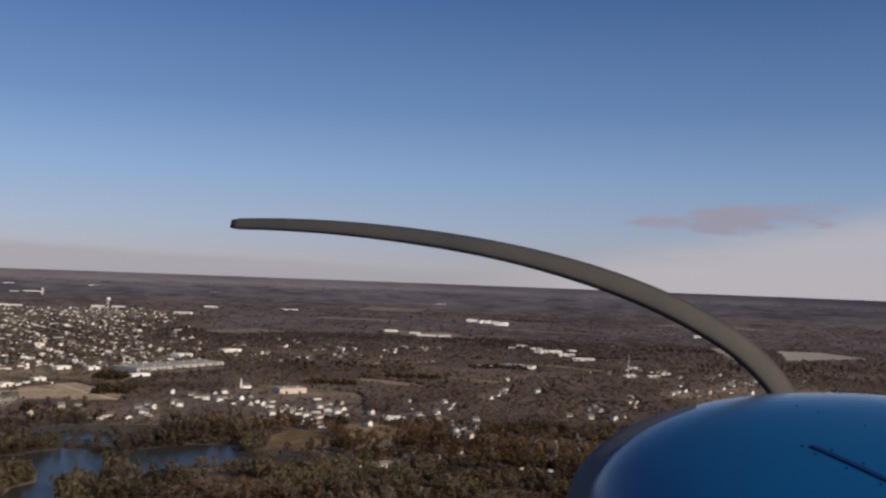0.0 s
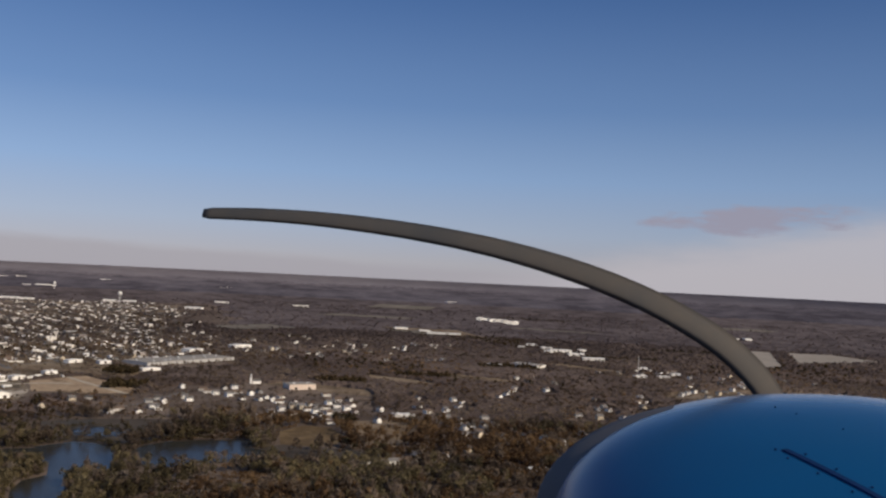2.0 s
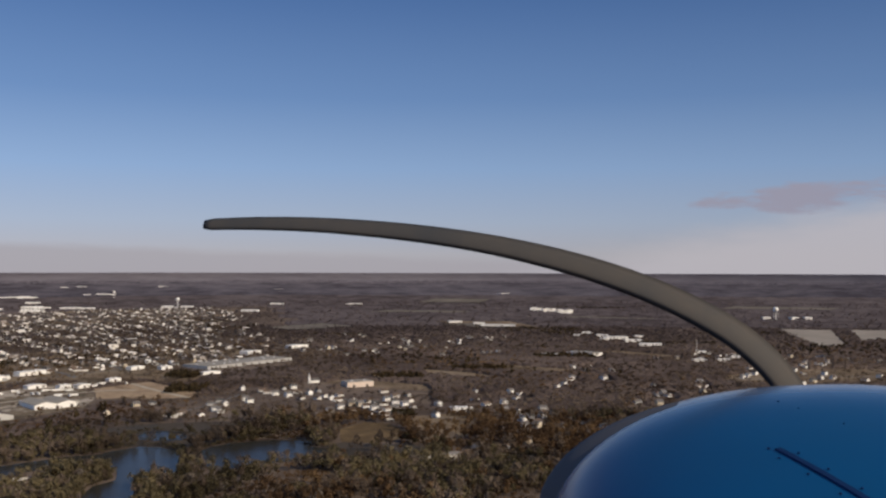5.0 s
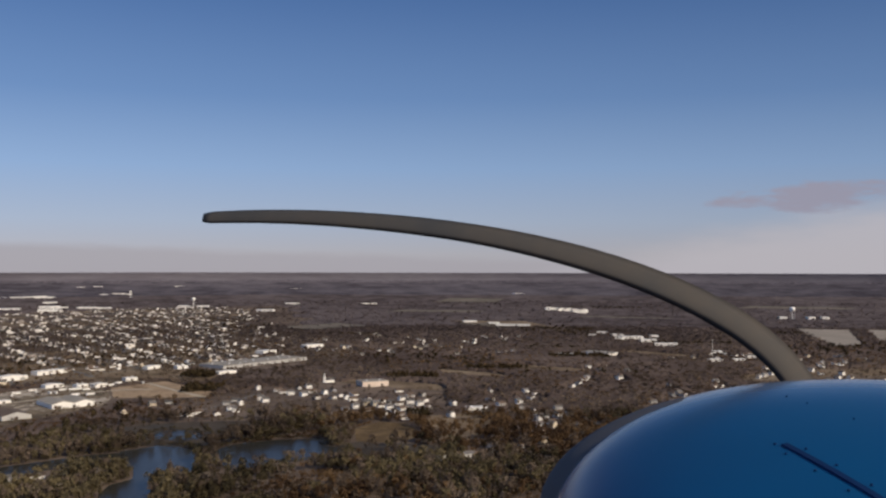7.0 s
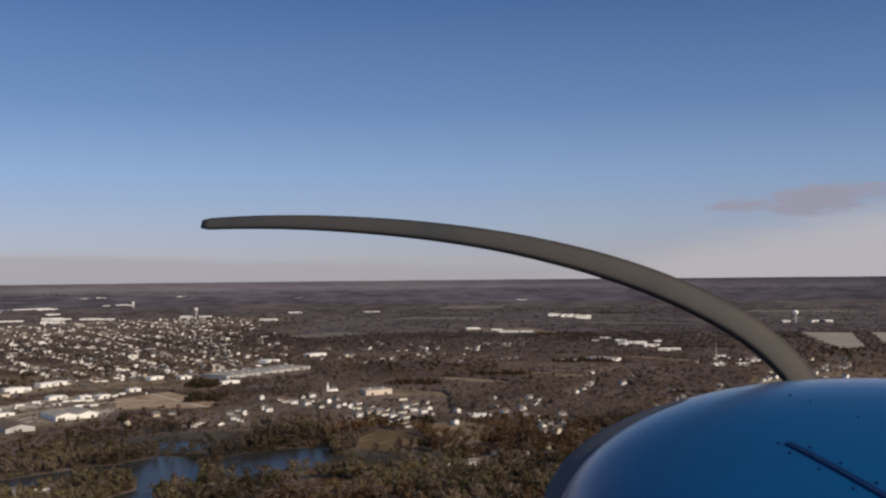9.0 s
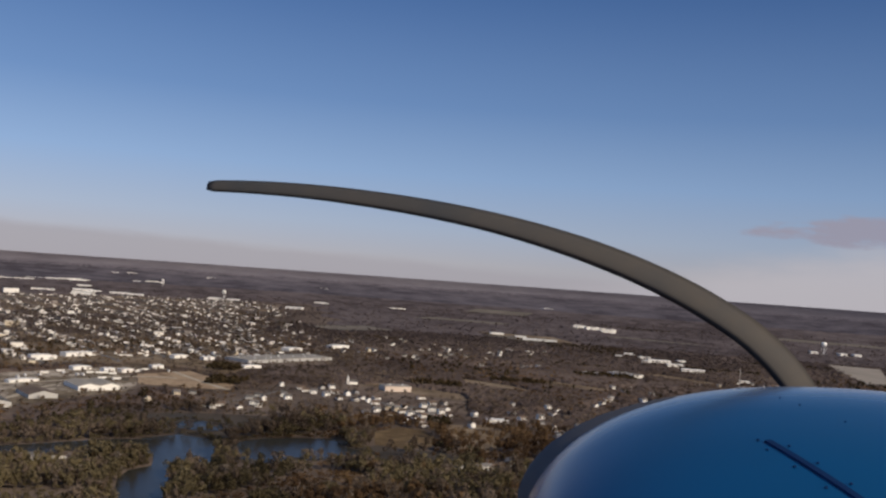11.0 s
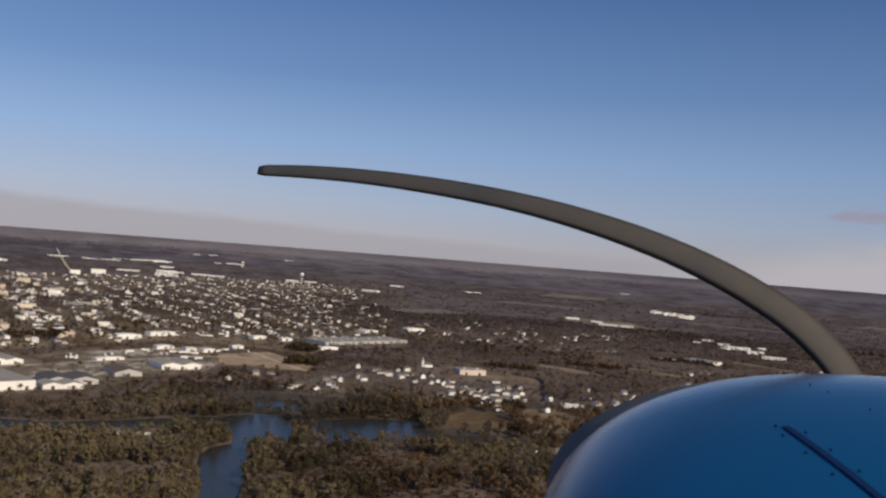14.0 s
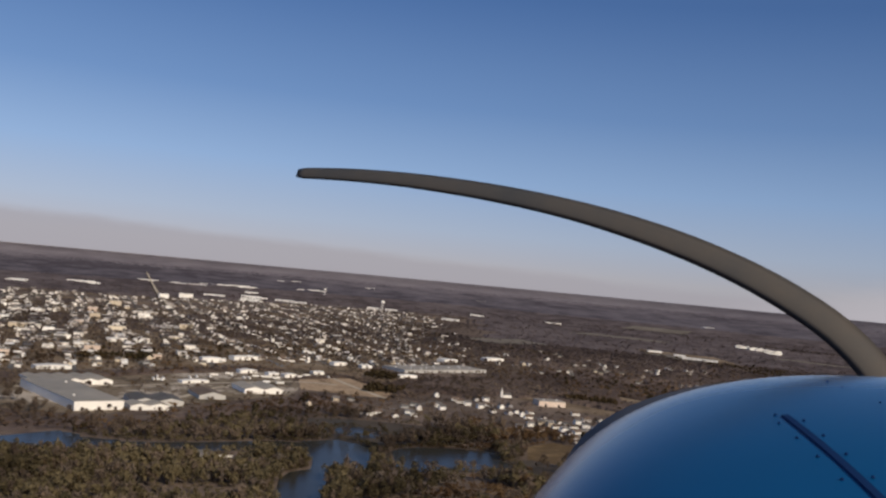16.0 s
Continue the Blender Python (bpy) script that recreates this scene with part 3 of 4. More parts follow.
MID = [
    (-371, 1409), (-358, 1397), (-352, 1423), (-322, 1409), (-332, 1516), (-312, 1456), (-325, 1552), (-309, 1513), (-301, 1444), (-317, 1703), (-289, 1574), (-277, 1547), (-279, 1683),
    (-266, 1655), (-250, 1636), (-247, 1710), (-232, 1724), (-226, 1618), (-217, 1663), (-200, 1589), (-194, 1644), (-183, 1676), (-174, 1586), (-164, 1614), (-151, 1580), (-139, 1563), (-143, 1625)]
MID += [
    (-115, 1568), (-114, 1515), (-100, 1508), (-89, 1494), (-89, 1550), (-77, 1534), (-64, 1517), (-61, 1566), (-66, 1440), (-56, 1462), (-46, 1486), (-40, 1455), (-33, 1424), (-49, 1375), (-46, 1533),
    (-31, 1512), (-24, 1556), (-18, 1481), (-29, 1623), (-70, 1672), (-49, 1612), (-80, 1409), (-76, 1470), (-57, 1402), (-150, 1417), (-140, 1438), (-128, 1481), (-108, 1445)]
EAST = [
    (21, 1512), (16, 1399), (87, 1674), (81, 1569), (95, 1516), (125, 1537), (120, 1478), (146, 1661), (161, 1643), (149, 1588), (121, 1420), (136, 1428), (136, 1366), (148, 1374), (154, 1340), (133, 1299),
    (130, 1247), (151, 1306), (179, 1476), (168, 1394), (190, 1424), (180, 1290), (236, 1750), (252, 1765), (283, 1868), (125, 1169), (143, 1139), (98, 1132), (117, 1075), (86, 1044), (40, 1048), (50, 1064)]
EAST += [(58, 1084), (72, 1070), (13, 1002), (-2, 994), (28, 1026), (210, 1297), (239, 1294), (259, 1270), (280, 1246), (299, 1283), (321, 1262), (364, 1350), (404, 1514), (423, 1535), (302, 1343), (369, 1274), (325, 1214)]
FARMS = [
    (609, 1842), (628, 1863), (650, 1890), (688, 1842), (712, 1870), (633, 1699), (669, 1673), (701, 1699), (853, 1745), (804, 1699), (760, 1745),
    (931, 1794), (806, 2023), (821, 2045), (845, 2000), (866, 2025), (787, 1959), (733, 1743), (998, 2052), (549, 2302), (590, 2270), (640, 2250), (698, 2224),
    (-489, 1094), (-456, 1048), (-468, 1080), (-432, 1046), (-412, 1030), (-421, 983), (-502, 1058), (-446, 1012)]
SPREAD = [(-40, 2650, 170, 16), (-200, 2480, 110, 10), (110, 2420, 80, 6), (330, 1900, 90, 4), (-455, 1480, 60, 3), (330, 1560, 90, 5), (420, 1720, 90, 5), (720, 1850, 90, 5), (1000, 1790, 80, 6),
          (760, 2090, 90, 6), (420, 2080, 110, 4), (900, 2160, 60, 6), (740, 2350, 90, 7), (-150, 2900, 200, 12), (150, 2950, 120, 6)]
EXTRA = [(cx + random.uniform(-r, r), cy + random.uniform(-r, r)) for cx, cy, r, k in SPREAD for _ in range(k)]
EXTRA = [(x, y) for x, y in EXTRA if not inside(np.array([x]), np.array([y]), FIELD)[0]]
for i, (x, y) in enumerate(MID + EAST + FARMS + EXTRA):
    settle(x, y, random.choice((16, 26, 36, -56, -66)) + random.uniform(-8, 8), random.choice((0, 0, 1, 1, 2, 3)))

# streets of the town; the nearest houses are built one by one, the rest as one mass
streets, more = [], []
for v in range(-740, 1100, 92):
    for u in range(0, 2850, 17):
        for side in (-17, 17):
            uu, vv = u + random.uniform(-7, 7), v + 14 * math.sin(u * 0.006 + v) + side + random.uniform(-6, 6)
            x, y = TO + TU * uu + TV * vv
            thin = (vv - 100 - 0.1 * uu) / (250 + 0.25 * uu)
            if random.random() < max(0.2, thin * 1.15, 0.62 * (u > 1700)) or u % 130 < 14:
                continue
            x, y = x + random.uniform(-5, 5), y + random.uniform(-5, 5)
            if any(inside(np.array([x]), np.array([y]), p)[0] for p, s in OPEN):
                continue
            more.append((math.hypot(x, y), x, y, uu, vv))
more.sort()
ang = math.degrees(math.atan2(TU[1], TU[0]))
for d, x, y, u, v in more[:130]:
    if -420 < x < -280 and 2050 < y < 2320:
        continue
    settle(x, y, ang + random.choice((0, 90)) + random.uniform(-4, 4), random.choice((0, 1, 2, 3, 4, 1)))

tv, tf = [], []
for d, x, y, u, v in more[130:]:
    shop = random.random() < (0.35 if v < -250 else 0.05)
    p, k = land(x, y)
    lx, ly, hz, rise = (random.uniform(12, 32), random.uniform(10, 20), random.uniform(5, 11), 0.0) if shop else (random.uniform(7.5, 13), random.uniform(6, 10), random.uniform(2.8, 5.8), random.uniform(1.8, 3.2))
    a = radians(ang + random.choice((0, 90)) + random.uniform(-12, 12))
    c, s = math.cos(a), math.sin(a)
    for dup in (0, 1):
        b = len(tv)
        o = 0.5 if dup else 0.0
        pts = [(sx * (lx / 2 + o), sy * (ly / 2 + o), z) for z in ((hz, hz + 0.3) if dup and not rise else (0, hz)) for sx, sy in ((-1, -1), (1, -1), (1, 1), (-1, 1))]
        if rise:
            pts = pts[:8] + [(-lx / 2 - o, 0, hz + rise), (lx / 2 + o, 0, hz + rise)]
        if dup and rise:
            pts = [(q[0], q[1], q[2] + 0.15) for q in pts[4:]]
            fs = [(0, 1, 5, 4), (2, 3, 4, 5)]
        elif rise:
            fs = [(0, 1, 5, 4), (1, 2, 6, 9, 5), (2, 3, 7, 6), (3, 0, 4, 8, 7)]
        else:
            fs = [(0, 1, 5, 4), (1, 2, 6, 5), (2, 3, 7, 6), (3, 0, 4, 7), (4, 5, 6, 7)]
        tv += [p + Vector((q[0] * c - q[1] * s, q[0] * s + q[1] * c, q[2])) * k for q in pts]
        tf += [tuple(i + b for i in f) for f in fs]
tagged(new("town_houses", mesh_from("town_houses", tv, tf, TOWN)), "distant blocks of small pale houses and shops", "houses", kind="stuff")

qv, qf = [], []
for u in range(-40, 2900, 60):
    for v in range(-760, 1100, 60):
        if v > 150 + 0.35 * u:
            continue
        b = len(qv)
        for du, dv in ((0, 0), (60, 0), (60, 60), (0, 60)):
            x, y = TO + TU * (u + du) + TV * (v + dv)
            qv.append(land(x, y)[0] + Vector((0, 0, 0.15)))
        qf.append((b, b + 3, b + 2, b + 1))
tagged(new("town_ground", mesh_from("town_ground", qv, qf, MEADOW)), "grey-tan lawns and lots between the town's houses", "lawn", kind="structure")

rv, rf = [], []
for line in [[(u, v) for u in range(-60, 2900, 60)] for v in range(-740, 1100, 92)] + [[(u, v) for v in range(-760, 1100, 60)] for u in range(0, 2900, 130)]:
    along_u = line[0][1] == line[1][1]
    side = TV if along_u else TU
    for (u0, v0), (u1, v1) in zip(line, line[1:]):
        if v1 > 150 + 0.35 * u1 or (v1 > 250 and (int(u1 / 400) + int(v1 / 180)) % 2):
            continue
        b = len(rv)
        for q, r in ((u0, v0), (u1, v1)):
            for s in (-4.5, 4.5):
                x, y = TO + TU * q + TV * r + side * s
                rv.append(land(x, y)[0] + Vector((0, 0, 0.3)))
        rf.append((b, b + 2, b + 3, b + 1))
me = mesh_from("road", rv, rf, ASPHALT)
tagged(new("road", me), "grid of worn grey town streets", "road", kind="structure")
ribbon("track", [(-20, 985), (40, 1030), (85, 1056), (117, 1102), (140, 1150), (260, 1205), (330, 1255)], 8, TRACK, 0.3, "pale gravel road past a row of houses", "track")
for line, wd in \
        ([(-390, 1400), (-330, 1510), (-300, 1700), (-180, 1640), (-80, 1530), (-40, 1400)], 8), ([(520, 1830), (700, 1810), (900, 1750), (1100, 1710)], 9), \
        ([(520, 2330), (700, 2200), (900, 2020), (1150, 1960)], 9):
    ribbon("road", line, wd, ASPHALT, 0.3, "narrow grey road between houses", "road")


ribbon("highway", MAIN, 11, TRACK, 5.0, "straight pale concrete highway leading out of town", "road")


def shed(name, x, y, turn, lx, ly, hz, bays, wall, roof, label, rise=2.5, flat=False):
    """A large building: walls, one or more pitched or flat roofs, doors in its front."""
    e = thing(name, x, y, turn, label, "building")
    far = max(lx, ly) - min(lx, ly)
    n = 1 + int(far / (min(lx, ly) * 0.6))
    a = radians(turn) + (0.0 if lx > ly else math.pi / 2)
    for i in range(n):
        q = far * (i / (n - 1) - 0.5) if n > 1 else 0.0
        KEEP_OFF.append((x + q * math.cos(a), y + q * math.sin(a), min(lx, ly) * 0.66 + 3))
    if flat:
        bm = bmesh.new()
        box_mesh(bm, -lx / 2, lx / 2, -ly / 2, ly / 2, 0, hz)
        walls = part("wall", bm, wall, e)
        bm = bmesh.new()
        box_mesh(bm, -lx / 2 - 0.3, lx / 2 + 0.3, -ly / 2 - 0.3, ly / 2 + 0.3, hz + 0.02, hz + 0.45)
        top = part("roof", bm, roof, e)
        unit = bpy.data.meshes.new("roof_vent")
        bm = bmesh.new()
        box_mesh(bm, -1.5, 1.5, -1.2, 1.2, 0, 1.5)
        bm.to_mesh(unit)
        bm.free()
        unit.materials.append(STEEL)
        for i in range(max(2, int(lx / 25))):
            o = part("roof_vent", unit, None, top)
            o.location = (-lx / 2 + (i + 0.5) * lx / max(2, int(lx / 25)), random.uniform(-0.3, 0.3) * ly, hz + 0.46)
    else:
        walls = None
        for i in range(bays):
            a = -lx / 2 + lx * i / bays
            bm = bmesh.new()
            b = a + lx / bays
            gable_walls(bm, -ly / 2, ly / 2, a, b - 0.02, hz, rise)
            bmesh.ops.rotate(bm, verts=bm.verts, matrix=Matrix.Rotation(-math.pi / 2, 3, "Z"))
            bmesh.ops.scale(bm, verts=bm.verts, vec=(1, 1, 1))
            o = part("wall", bm, wall, e)
            walls = walls or o
            bm = bmesh.new()
            gable_mesh(bm, -ly / 2, ly / 2, a, b, hz + 0.02, rise, 0.4, 0.3)
            bmesh.ops.rotate(bm, verts=bm.verts, matrix=Matrix.Rotation(-math.pi / 2, 3, "Z"))
            part("roof", bm, roof, e)
    door = bpy.data.meshes.new("door")
    bm = bmesh.new()
    box_mesh(bm, -2.2, 2.2, -0.08, 0, 0, min(4.5, hz * 0.8))
    bm.to_mesh(door)
    bm.free()
    door.materials.append(DARKDOOR if wall is not BRICK else GLASS)
    k = max(1, int(lx / 22))
    for i in range(k):
        o = part("door", door, None, walls)
        o.location = (-lx / 2 + (i + 0.5) * lx / k, -ly / 2, 0)
    return e


# industrial sheds by the river
shed("warehouse", -868, 1718, 52, 118, 70, 7, 5, WHITE, TARROOF, "row of grey-roofed sheds with white fronts", 3)
shed("warehouse", -772, 1562, 52, 66, 210, 12, 1, WHITE, TARROOF, "big grey-roofed warehouse with a white front", 3, True)
shed("warehouse", -655, 1505, 40, 70, 60, 7, 2, GREYS, SHINGLE, "low grey gabled shed with a dark roof", 4)
shed("warehouse", -583, 1600, 40, 66, 70, 7, 2, WHITE, TARROOF, "grey-roofed shed with a bright white end", 4)
shed("warehouse", -622, 1552, 40, 40, 64, 6, 1, GREYS, BROWNROOF, "old gabled shed with a dark brown roof", 5)
shed("warehouse", -640, 1460, 44, 52, 36, 6, 2, WHITE, TARROOF, "low twin-gabled white shed", 3)
shed("shop_unit", -708, 1712, 55, 50, 14, 4, 1, WHITE, METALROOF, "long low white shed", 1.5)
shed("factory_hall", -410, 2160, 54, 250, 78, 6.5, 1, GREYS, TARROOF, "very long factory hall with a flat grey roof", 3, True)
shed("school", -122, 1762, 25, 50, 34, 9.5, 1, PALEBRICK, TARROOF, "pale pinkish brick school with a flat roof", 3, True)
for x, y, lx, ly, hz in ((-822, 2020, 40, 18, 9), (-790, 2070, 60, 20, 8), (-693, 1842, 34, 16, 6), (-608, 1783, 26, 14, 6), (-582, 1845, 24, 14, 6), (-640, 1800, 22, 14, 6),
                         (-603, 2045, 36, 16, 6), (-544, 2049, 26, 16, 6), (-429, 1956, 40, 14, 5), (-340, 2590, 60, 24, 7), (-429, 2405, 50, 26, 7), (-978, 1863, 60, 20, 6)):
    shed("shop_unit", x, y, 50 + random.uniform(-12, 12), lx, ly, hz, 1, WHITE, METALROOF, "small white commercial building with a pale roof", 1.5, random.random() < 0.5)
for x, y, lx, ly, hz, wl in ((-1494, 2530, 70, 30, 14, CREAM), (-1157, 2253, 60, 34, 14, CREAM), (-1090, 2166, 44, 30, 16, PALEBRICK), (-1308, 2645, 60, 30, 18, CREAM), (-1500, 3133, 50, 40, 22, WHITE),
                             (-1546, 2961, 40, 34, 24, CREAM), (-1280, 2380, 50, 26, 12, WHITE), (-2100, 4640, 90, 50, 26, WHITE), (-2120, 4480, 60, 40, 24, WHITE), (-1226, 2785, 30, 24, 20, CREAM),
                             (-1750, 3300, 44, 30, 18, PALEBRICK), (-1900, 3700, 60, 34, 20, CREAM), (-1380, 2480, 36, 30, 16, WHITE)):
    shed("town_block", x, y, 32 + random.uniform(-4, 4), lx * 0.7, ly * 0.7, hz * 0.8, 1, wl, TARROOF, "tall flat-roofed block in the town centre", 1, True)
# stores and offices of the town centre
for i in range(34):
    d, a = 2150 + 2000 * random.random() ** 1.3, radians(random.uniform(23.5, 34))
    x, y = -d * math.sin(a), d * math.cos(a)
    if not in_town(np.array([x]), np.array([y]))[0]:
        continue
    shed("store", x, y, 32 + random.choice((0, 90)) + random.uniform(-4, 4), random.uniform(18, 44), random.uniform(13, 24), random.uniform(5, 11), 1, random.choice((WHITE, WHITE, CREAM, PALEBRICK)),
         random.choice((METALROOF, TARROOF)), "flat-roofed store in the town centre", 1, True)
# low halls among the houses by the river road
shed("village_hall", 55, 1467, 12, 32, 15, 4.5, 1, WHITE, METALROOF, "low white hall with a broad pale roof", 1.5, True)
shed("storage_shed", 201, 1016, -22, 42, 13, 4, 1, GREYS, METALROOF, "long low shed with a pale metal roof", 1.5, True)
for x, y, lx in ((628, 2215, 34), (679, 2206, 26), (731, 2268, 24), (693, 2431, 26), (303, 2361, 40)):
    shed("works_building", x, y, random.uniform(-10, 10), lx, 13, 5, 1, WHITE, METALROOF, "small white works building at the roadside", 1, True)
# scattered works and flats among the eastern woods
for x, y, lx, ly in ((520, 3120, 60, 24), (548, 3010, 70, 30), (575, 2920, 120, 50), (600, 2800, 90, 40), (470, 3000, 40, 20), (650, 2960, 50, 22), (618, 2660, 110, 34), (530, 2860, 50, 20)):
    shed("works_building", x, y, -8 + random.uniform(-8, 14), lx * 0.55, ly * 0.6, 7, 1, WHITE, METALROOF, "white works building among woods", 1, True)
shed("works_building", 392, 2385, -40, 76, 44, 7, 1, WHITE, TARROOF, "broad low building with a grey roof", 1, True)
for i in range(13):
    x, y = 560 + 9 * i + random.uniform(-20, 20), 4830 - 27 * i + random.uniform(-60, 60)
    shed("apartment_block", x, y, 15 + random.uniform(-15, 15), 42, 18, 12, 1, WHITE, SHINGLE, "white apartment block among far woods", 4)
for x, y, lx in ((114, 3711, 50), (200, 3600, 40), (262, 3480, 120), (-830, 4640, 80), (-830, 5480, 75), (-1330, 5060, 60), (-1230, 5060, 60), (1500, 3900, 30), (1560, 3900, 30), (1400, 3950, 30)):
    shed("far_shed", x, y, random.uniform(-12, 12), lx, 34, 9, 1, WHITE, METALROOF, "far white shed among woods", 1, True)
for x, y, k in ((-2980, 6760, 3), (-2720, 6880, 2), (-2500, 7300, 3), (-3120, 4900, 2), (-3140, 5400, 3), (-3350, 6560, 2), (-3080, 6500, 3), (-2860, 6860, 3),
                (-2250, 5900, 1), (-3560, 9880, 2), (-2718, 10140, 1), (-1346, 8900, 1), (600, 7600, 1), (-400, 5600, 1), (-1800, 5050, 2), (-2150, 5150, 3), (-1950, 4900, 2)):
    for i in range(k):
        shed("far_shed", x + 85 * i + random.uniform(-30, 30), y + random.uniform(-160, 160), random.uniform(-10, 10) + 15, random.uniform(45, 120), random.uniform(30, 60), random.uniform(5, 9), 1,
             WHITE, METALROOF, "long far white warehouse", 1, True)

# box trailers parked in the yard
tr = thing("trailer", -640, 1770, 30, "white box trailer parked in the yard", "trailer", "trailers in the yard")
bm = bmesh.new()
box_mesh(bm, -6.5, 6.5, -1.3, 1.3, 1.2, 4.0)
part("box", bm, WHITE, tr)
bm = bmesh.new()
box_mesh(bm, -6.3, 6.3, -0.5, 0.5, 0.85, 1.18)
part("chassis", bm, DARKDOOR, tr)
wheel = bpy.data.meshes.new("wheel")
bm = bmesh.new()
bmesh.ops.create_cone(bm, segments=12, radius1=0.5, radius2=0.5, depth=0.3, cap_ends=True)
bmesh.ops.rotate(bm, verts=bm.verts, matrix=Matrix.Rotation(math.pi / 2, 3, "X"))
bm.to_mesh(wheel)
bm.free()
wheel.materials.append(DARKDOOR)
for wx in (-5.2, -4.0):
    for wy in (-1.05, 1.05):
        o = part("wheel", wheel, None, tr)
        o.location = (wx, wy, 0.5)
for i in range(26):
    bx, by = random.choice(((-640, 1770), (-700, 1800), (-600, 1700), (-760, 1760), (-570, 1790)))
    x, y = bx + random.uniform(-28, 28), by + random.uniform(-28, 28)
    copy_thing(tr, pose(*land(x, y)[0], 0, 0, random.choice((30, 40, 120, 125)) + random.uniform(-4, 4)))

# church
ch = thing("church", -205, 1811, 30, "white wooden church with a pointed steeple", "church")
ch.scale *= 0.7
bm = bmesh.new()
gable_walls(bm, -12, 12, -6, 6, 7, 5)
part("wall", bm, WHITE, ch)
bm = bmesh.new()
gable_mesh(bm, -12, 12, -6, 6, 7.02, 5, 0.5)
part("roof", bm, SHINGLE, ch)
bm = bmesh.new()
box_mesh(bm, -17, -12, -2.6, 2.6, 0, 15)
part("tower", bm, WHITE, ch)
bm = bmesh.new()
bmesh.ops.create_cone(bm, segments=8, radius1=2.9, radius2=0.05, depth=13, cap_ends=True)
bmesh.ops.translate(bm, verts=bm.verts, vec=(-14.5, 0, 21.5))
part("spire", bm, METALROOF, ch)
KEEP_OFF.append((-205, 1811, 24))


def lathe(bm, prof, seg=20):
    rows = [[bm.verts.new((r * math.cos(2 * math.pi * i / seg), r * math.sin(2 * math.pi * i / seg), z)) for i in range(seg)] for r, z in prof]
    for a, b in zip(rows, rows[1:]):
        for i in range(seg):
            bm.faces.new((a[i], a[(i + 1) % seg], b[(i + 1) % seg], b[i])).smooth = True


def water_tower(x, y, high, rad):
    e = thing("water_tower", x, y, 0, "white steel water tower on tall legs", "water tower", "water towers")
    bm = bmesh.new()
    lathe(bm, [(0.3, high - rad), (rad * 0.75, high - rad * 0.72), (rad, high - rad * 0.2), (rad, high + rad * 0.25), (rad * 0.8, high + rad * 0.62), (rad * 0.3, high + rad * 0.85), (0.05, high + rad * 0.9)])
    part("tank", bm, WHITE, e)
    bm = bmesh.new()
    lathe(bm, [(rad * 0.13, 0), (rad * 0.10, high - rad * 0.95)], 12)
    part("riser", bm, STEEL, e)
    for i in range(6):
        a = math.pi * i / 3
        bm = bmesh.new()
        lathe(bm, [(0.26, 0), (0.22, high)], 6)
        bmesh.ops.translate(bm, verts=bm.verts, vec=(math.cos(a) * rad * 0.93, math.sin(a) * rad * 0.93, 0))
        part("leg", bm, STEEL, e)


water_tower(-1275, 5040, 44, 10)
water_tower(1396, 3820, 46, 10.5)
water_tower(-2060, 6500, 44, 8)
mast = thing("radio_mast", 640, 2280, 0, "thin pale lattice radio mast", "mast")
bm = bmesh.new()
lathe(bm, [(0.6, 0), (0.35, 46)], 4)
part("pole", bm, STEEL, mast)
for z in (10, 20, 30, 40):
    bm = bmesh.new()
    box_mesh(bm, -1.2, 1.2, -0.2, 0.2, z, z + 0.4)
    part("crossbar", bm, STEEL, mast)

# ---------------------------------------------------------------- plant the woods
px, py = scatter(27500, 470, 1420, 41)
# glades of low scrub between the taller stands
glade = np.sin(px * 0.023 + 1.7 * np.sin(py * 0.013)) * np.sin(py * 0.017 + 1.3 * np.sin(px * 0.019)) + rng.normal(0, 0.10, len(px)) > 0.42
woods("scrub", px[glade & (px > -250)], py[glade & (px > -250)], 5.0, 30, 0.17, RUST, "low rust-brown scrub in woodland glades", 1, 0.55)
woods("scrub", px[glade & (px <= -250)], py[glade & (px <= -250)], 5.0, 30, 0.17, OLIVE, "low olive scrub in woodland glades", 1, 0.55)
px, py = px[~glade], py[~glade]
kind = shares(px, py)
near_bank = (beside(px, py, REACH) < 150) | (beside(px, py, BEND + BEND[:1]) < 110) | ((px < -330) & (py < 1150))
rust = (kind > -0.05) & ~near_bank & (px > -250)
olive = ~rust & (near_bank | (kind < -0.35))
pine = (rng.random(len(px)) < 0.03) & ~rust
pale = ~pine & (rng.random(len(px)) < 0.07)
rust, olive = rust & ~pale, olive & ~pale
bare = ~rust & ~olive & ~pine & ~pale
tawny = olive & ~pine & (rng.random(len(px)) < 0.25)
woods("oak_woods", px[rust & ~pine], py[rust & ~pine], 9.0, 52, 0.130, RUST, "rust-brown oak woods holding dry leaves", 2, 1.0)
woods("river_woods", px[olive & ~pine & ~tawny], py[olive & ~pine & ~tawny], 9.6, 52, 0.130, OLIVE, "olive-tan scrub woods on the river banks", 2, 1.0)
woods("bare_woods", px[bare | tawny], py[bare | tawny], 9.6, 50, 0.126, BARE, "leafless grey-brown winter woods", 2, 1.08)
woods("birch_woods", px[pale], py[pale], 7.6, 44, 0.11, PALE, "pale leafless trees standing above the woods", 3, 1.15)
woods("pine_grove", px[pine], py[pine], 7.5, 70, 0.12, PINE, "scattered dark evergreen trees", 2, 1.2)
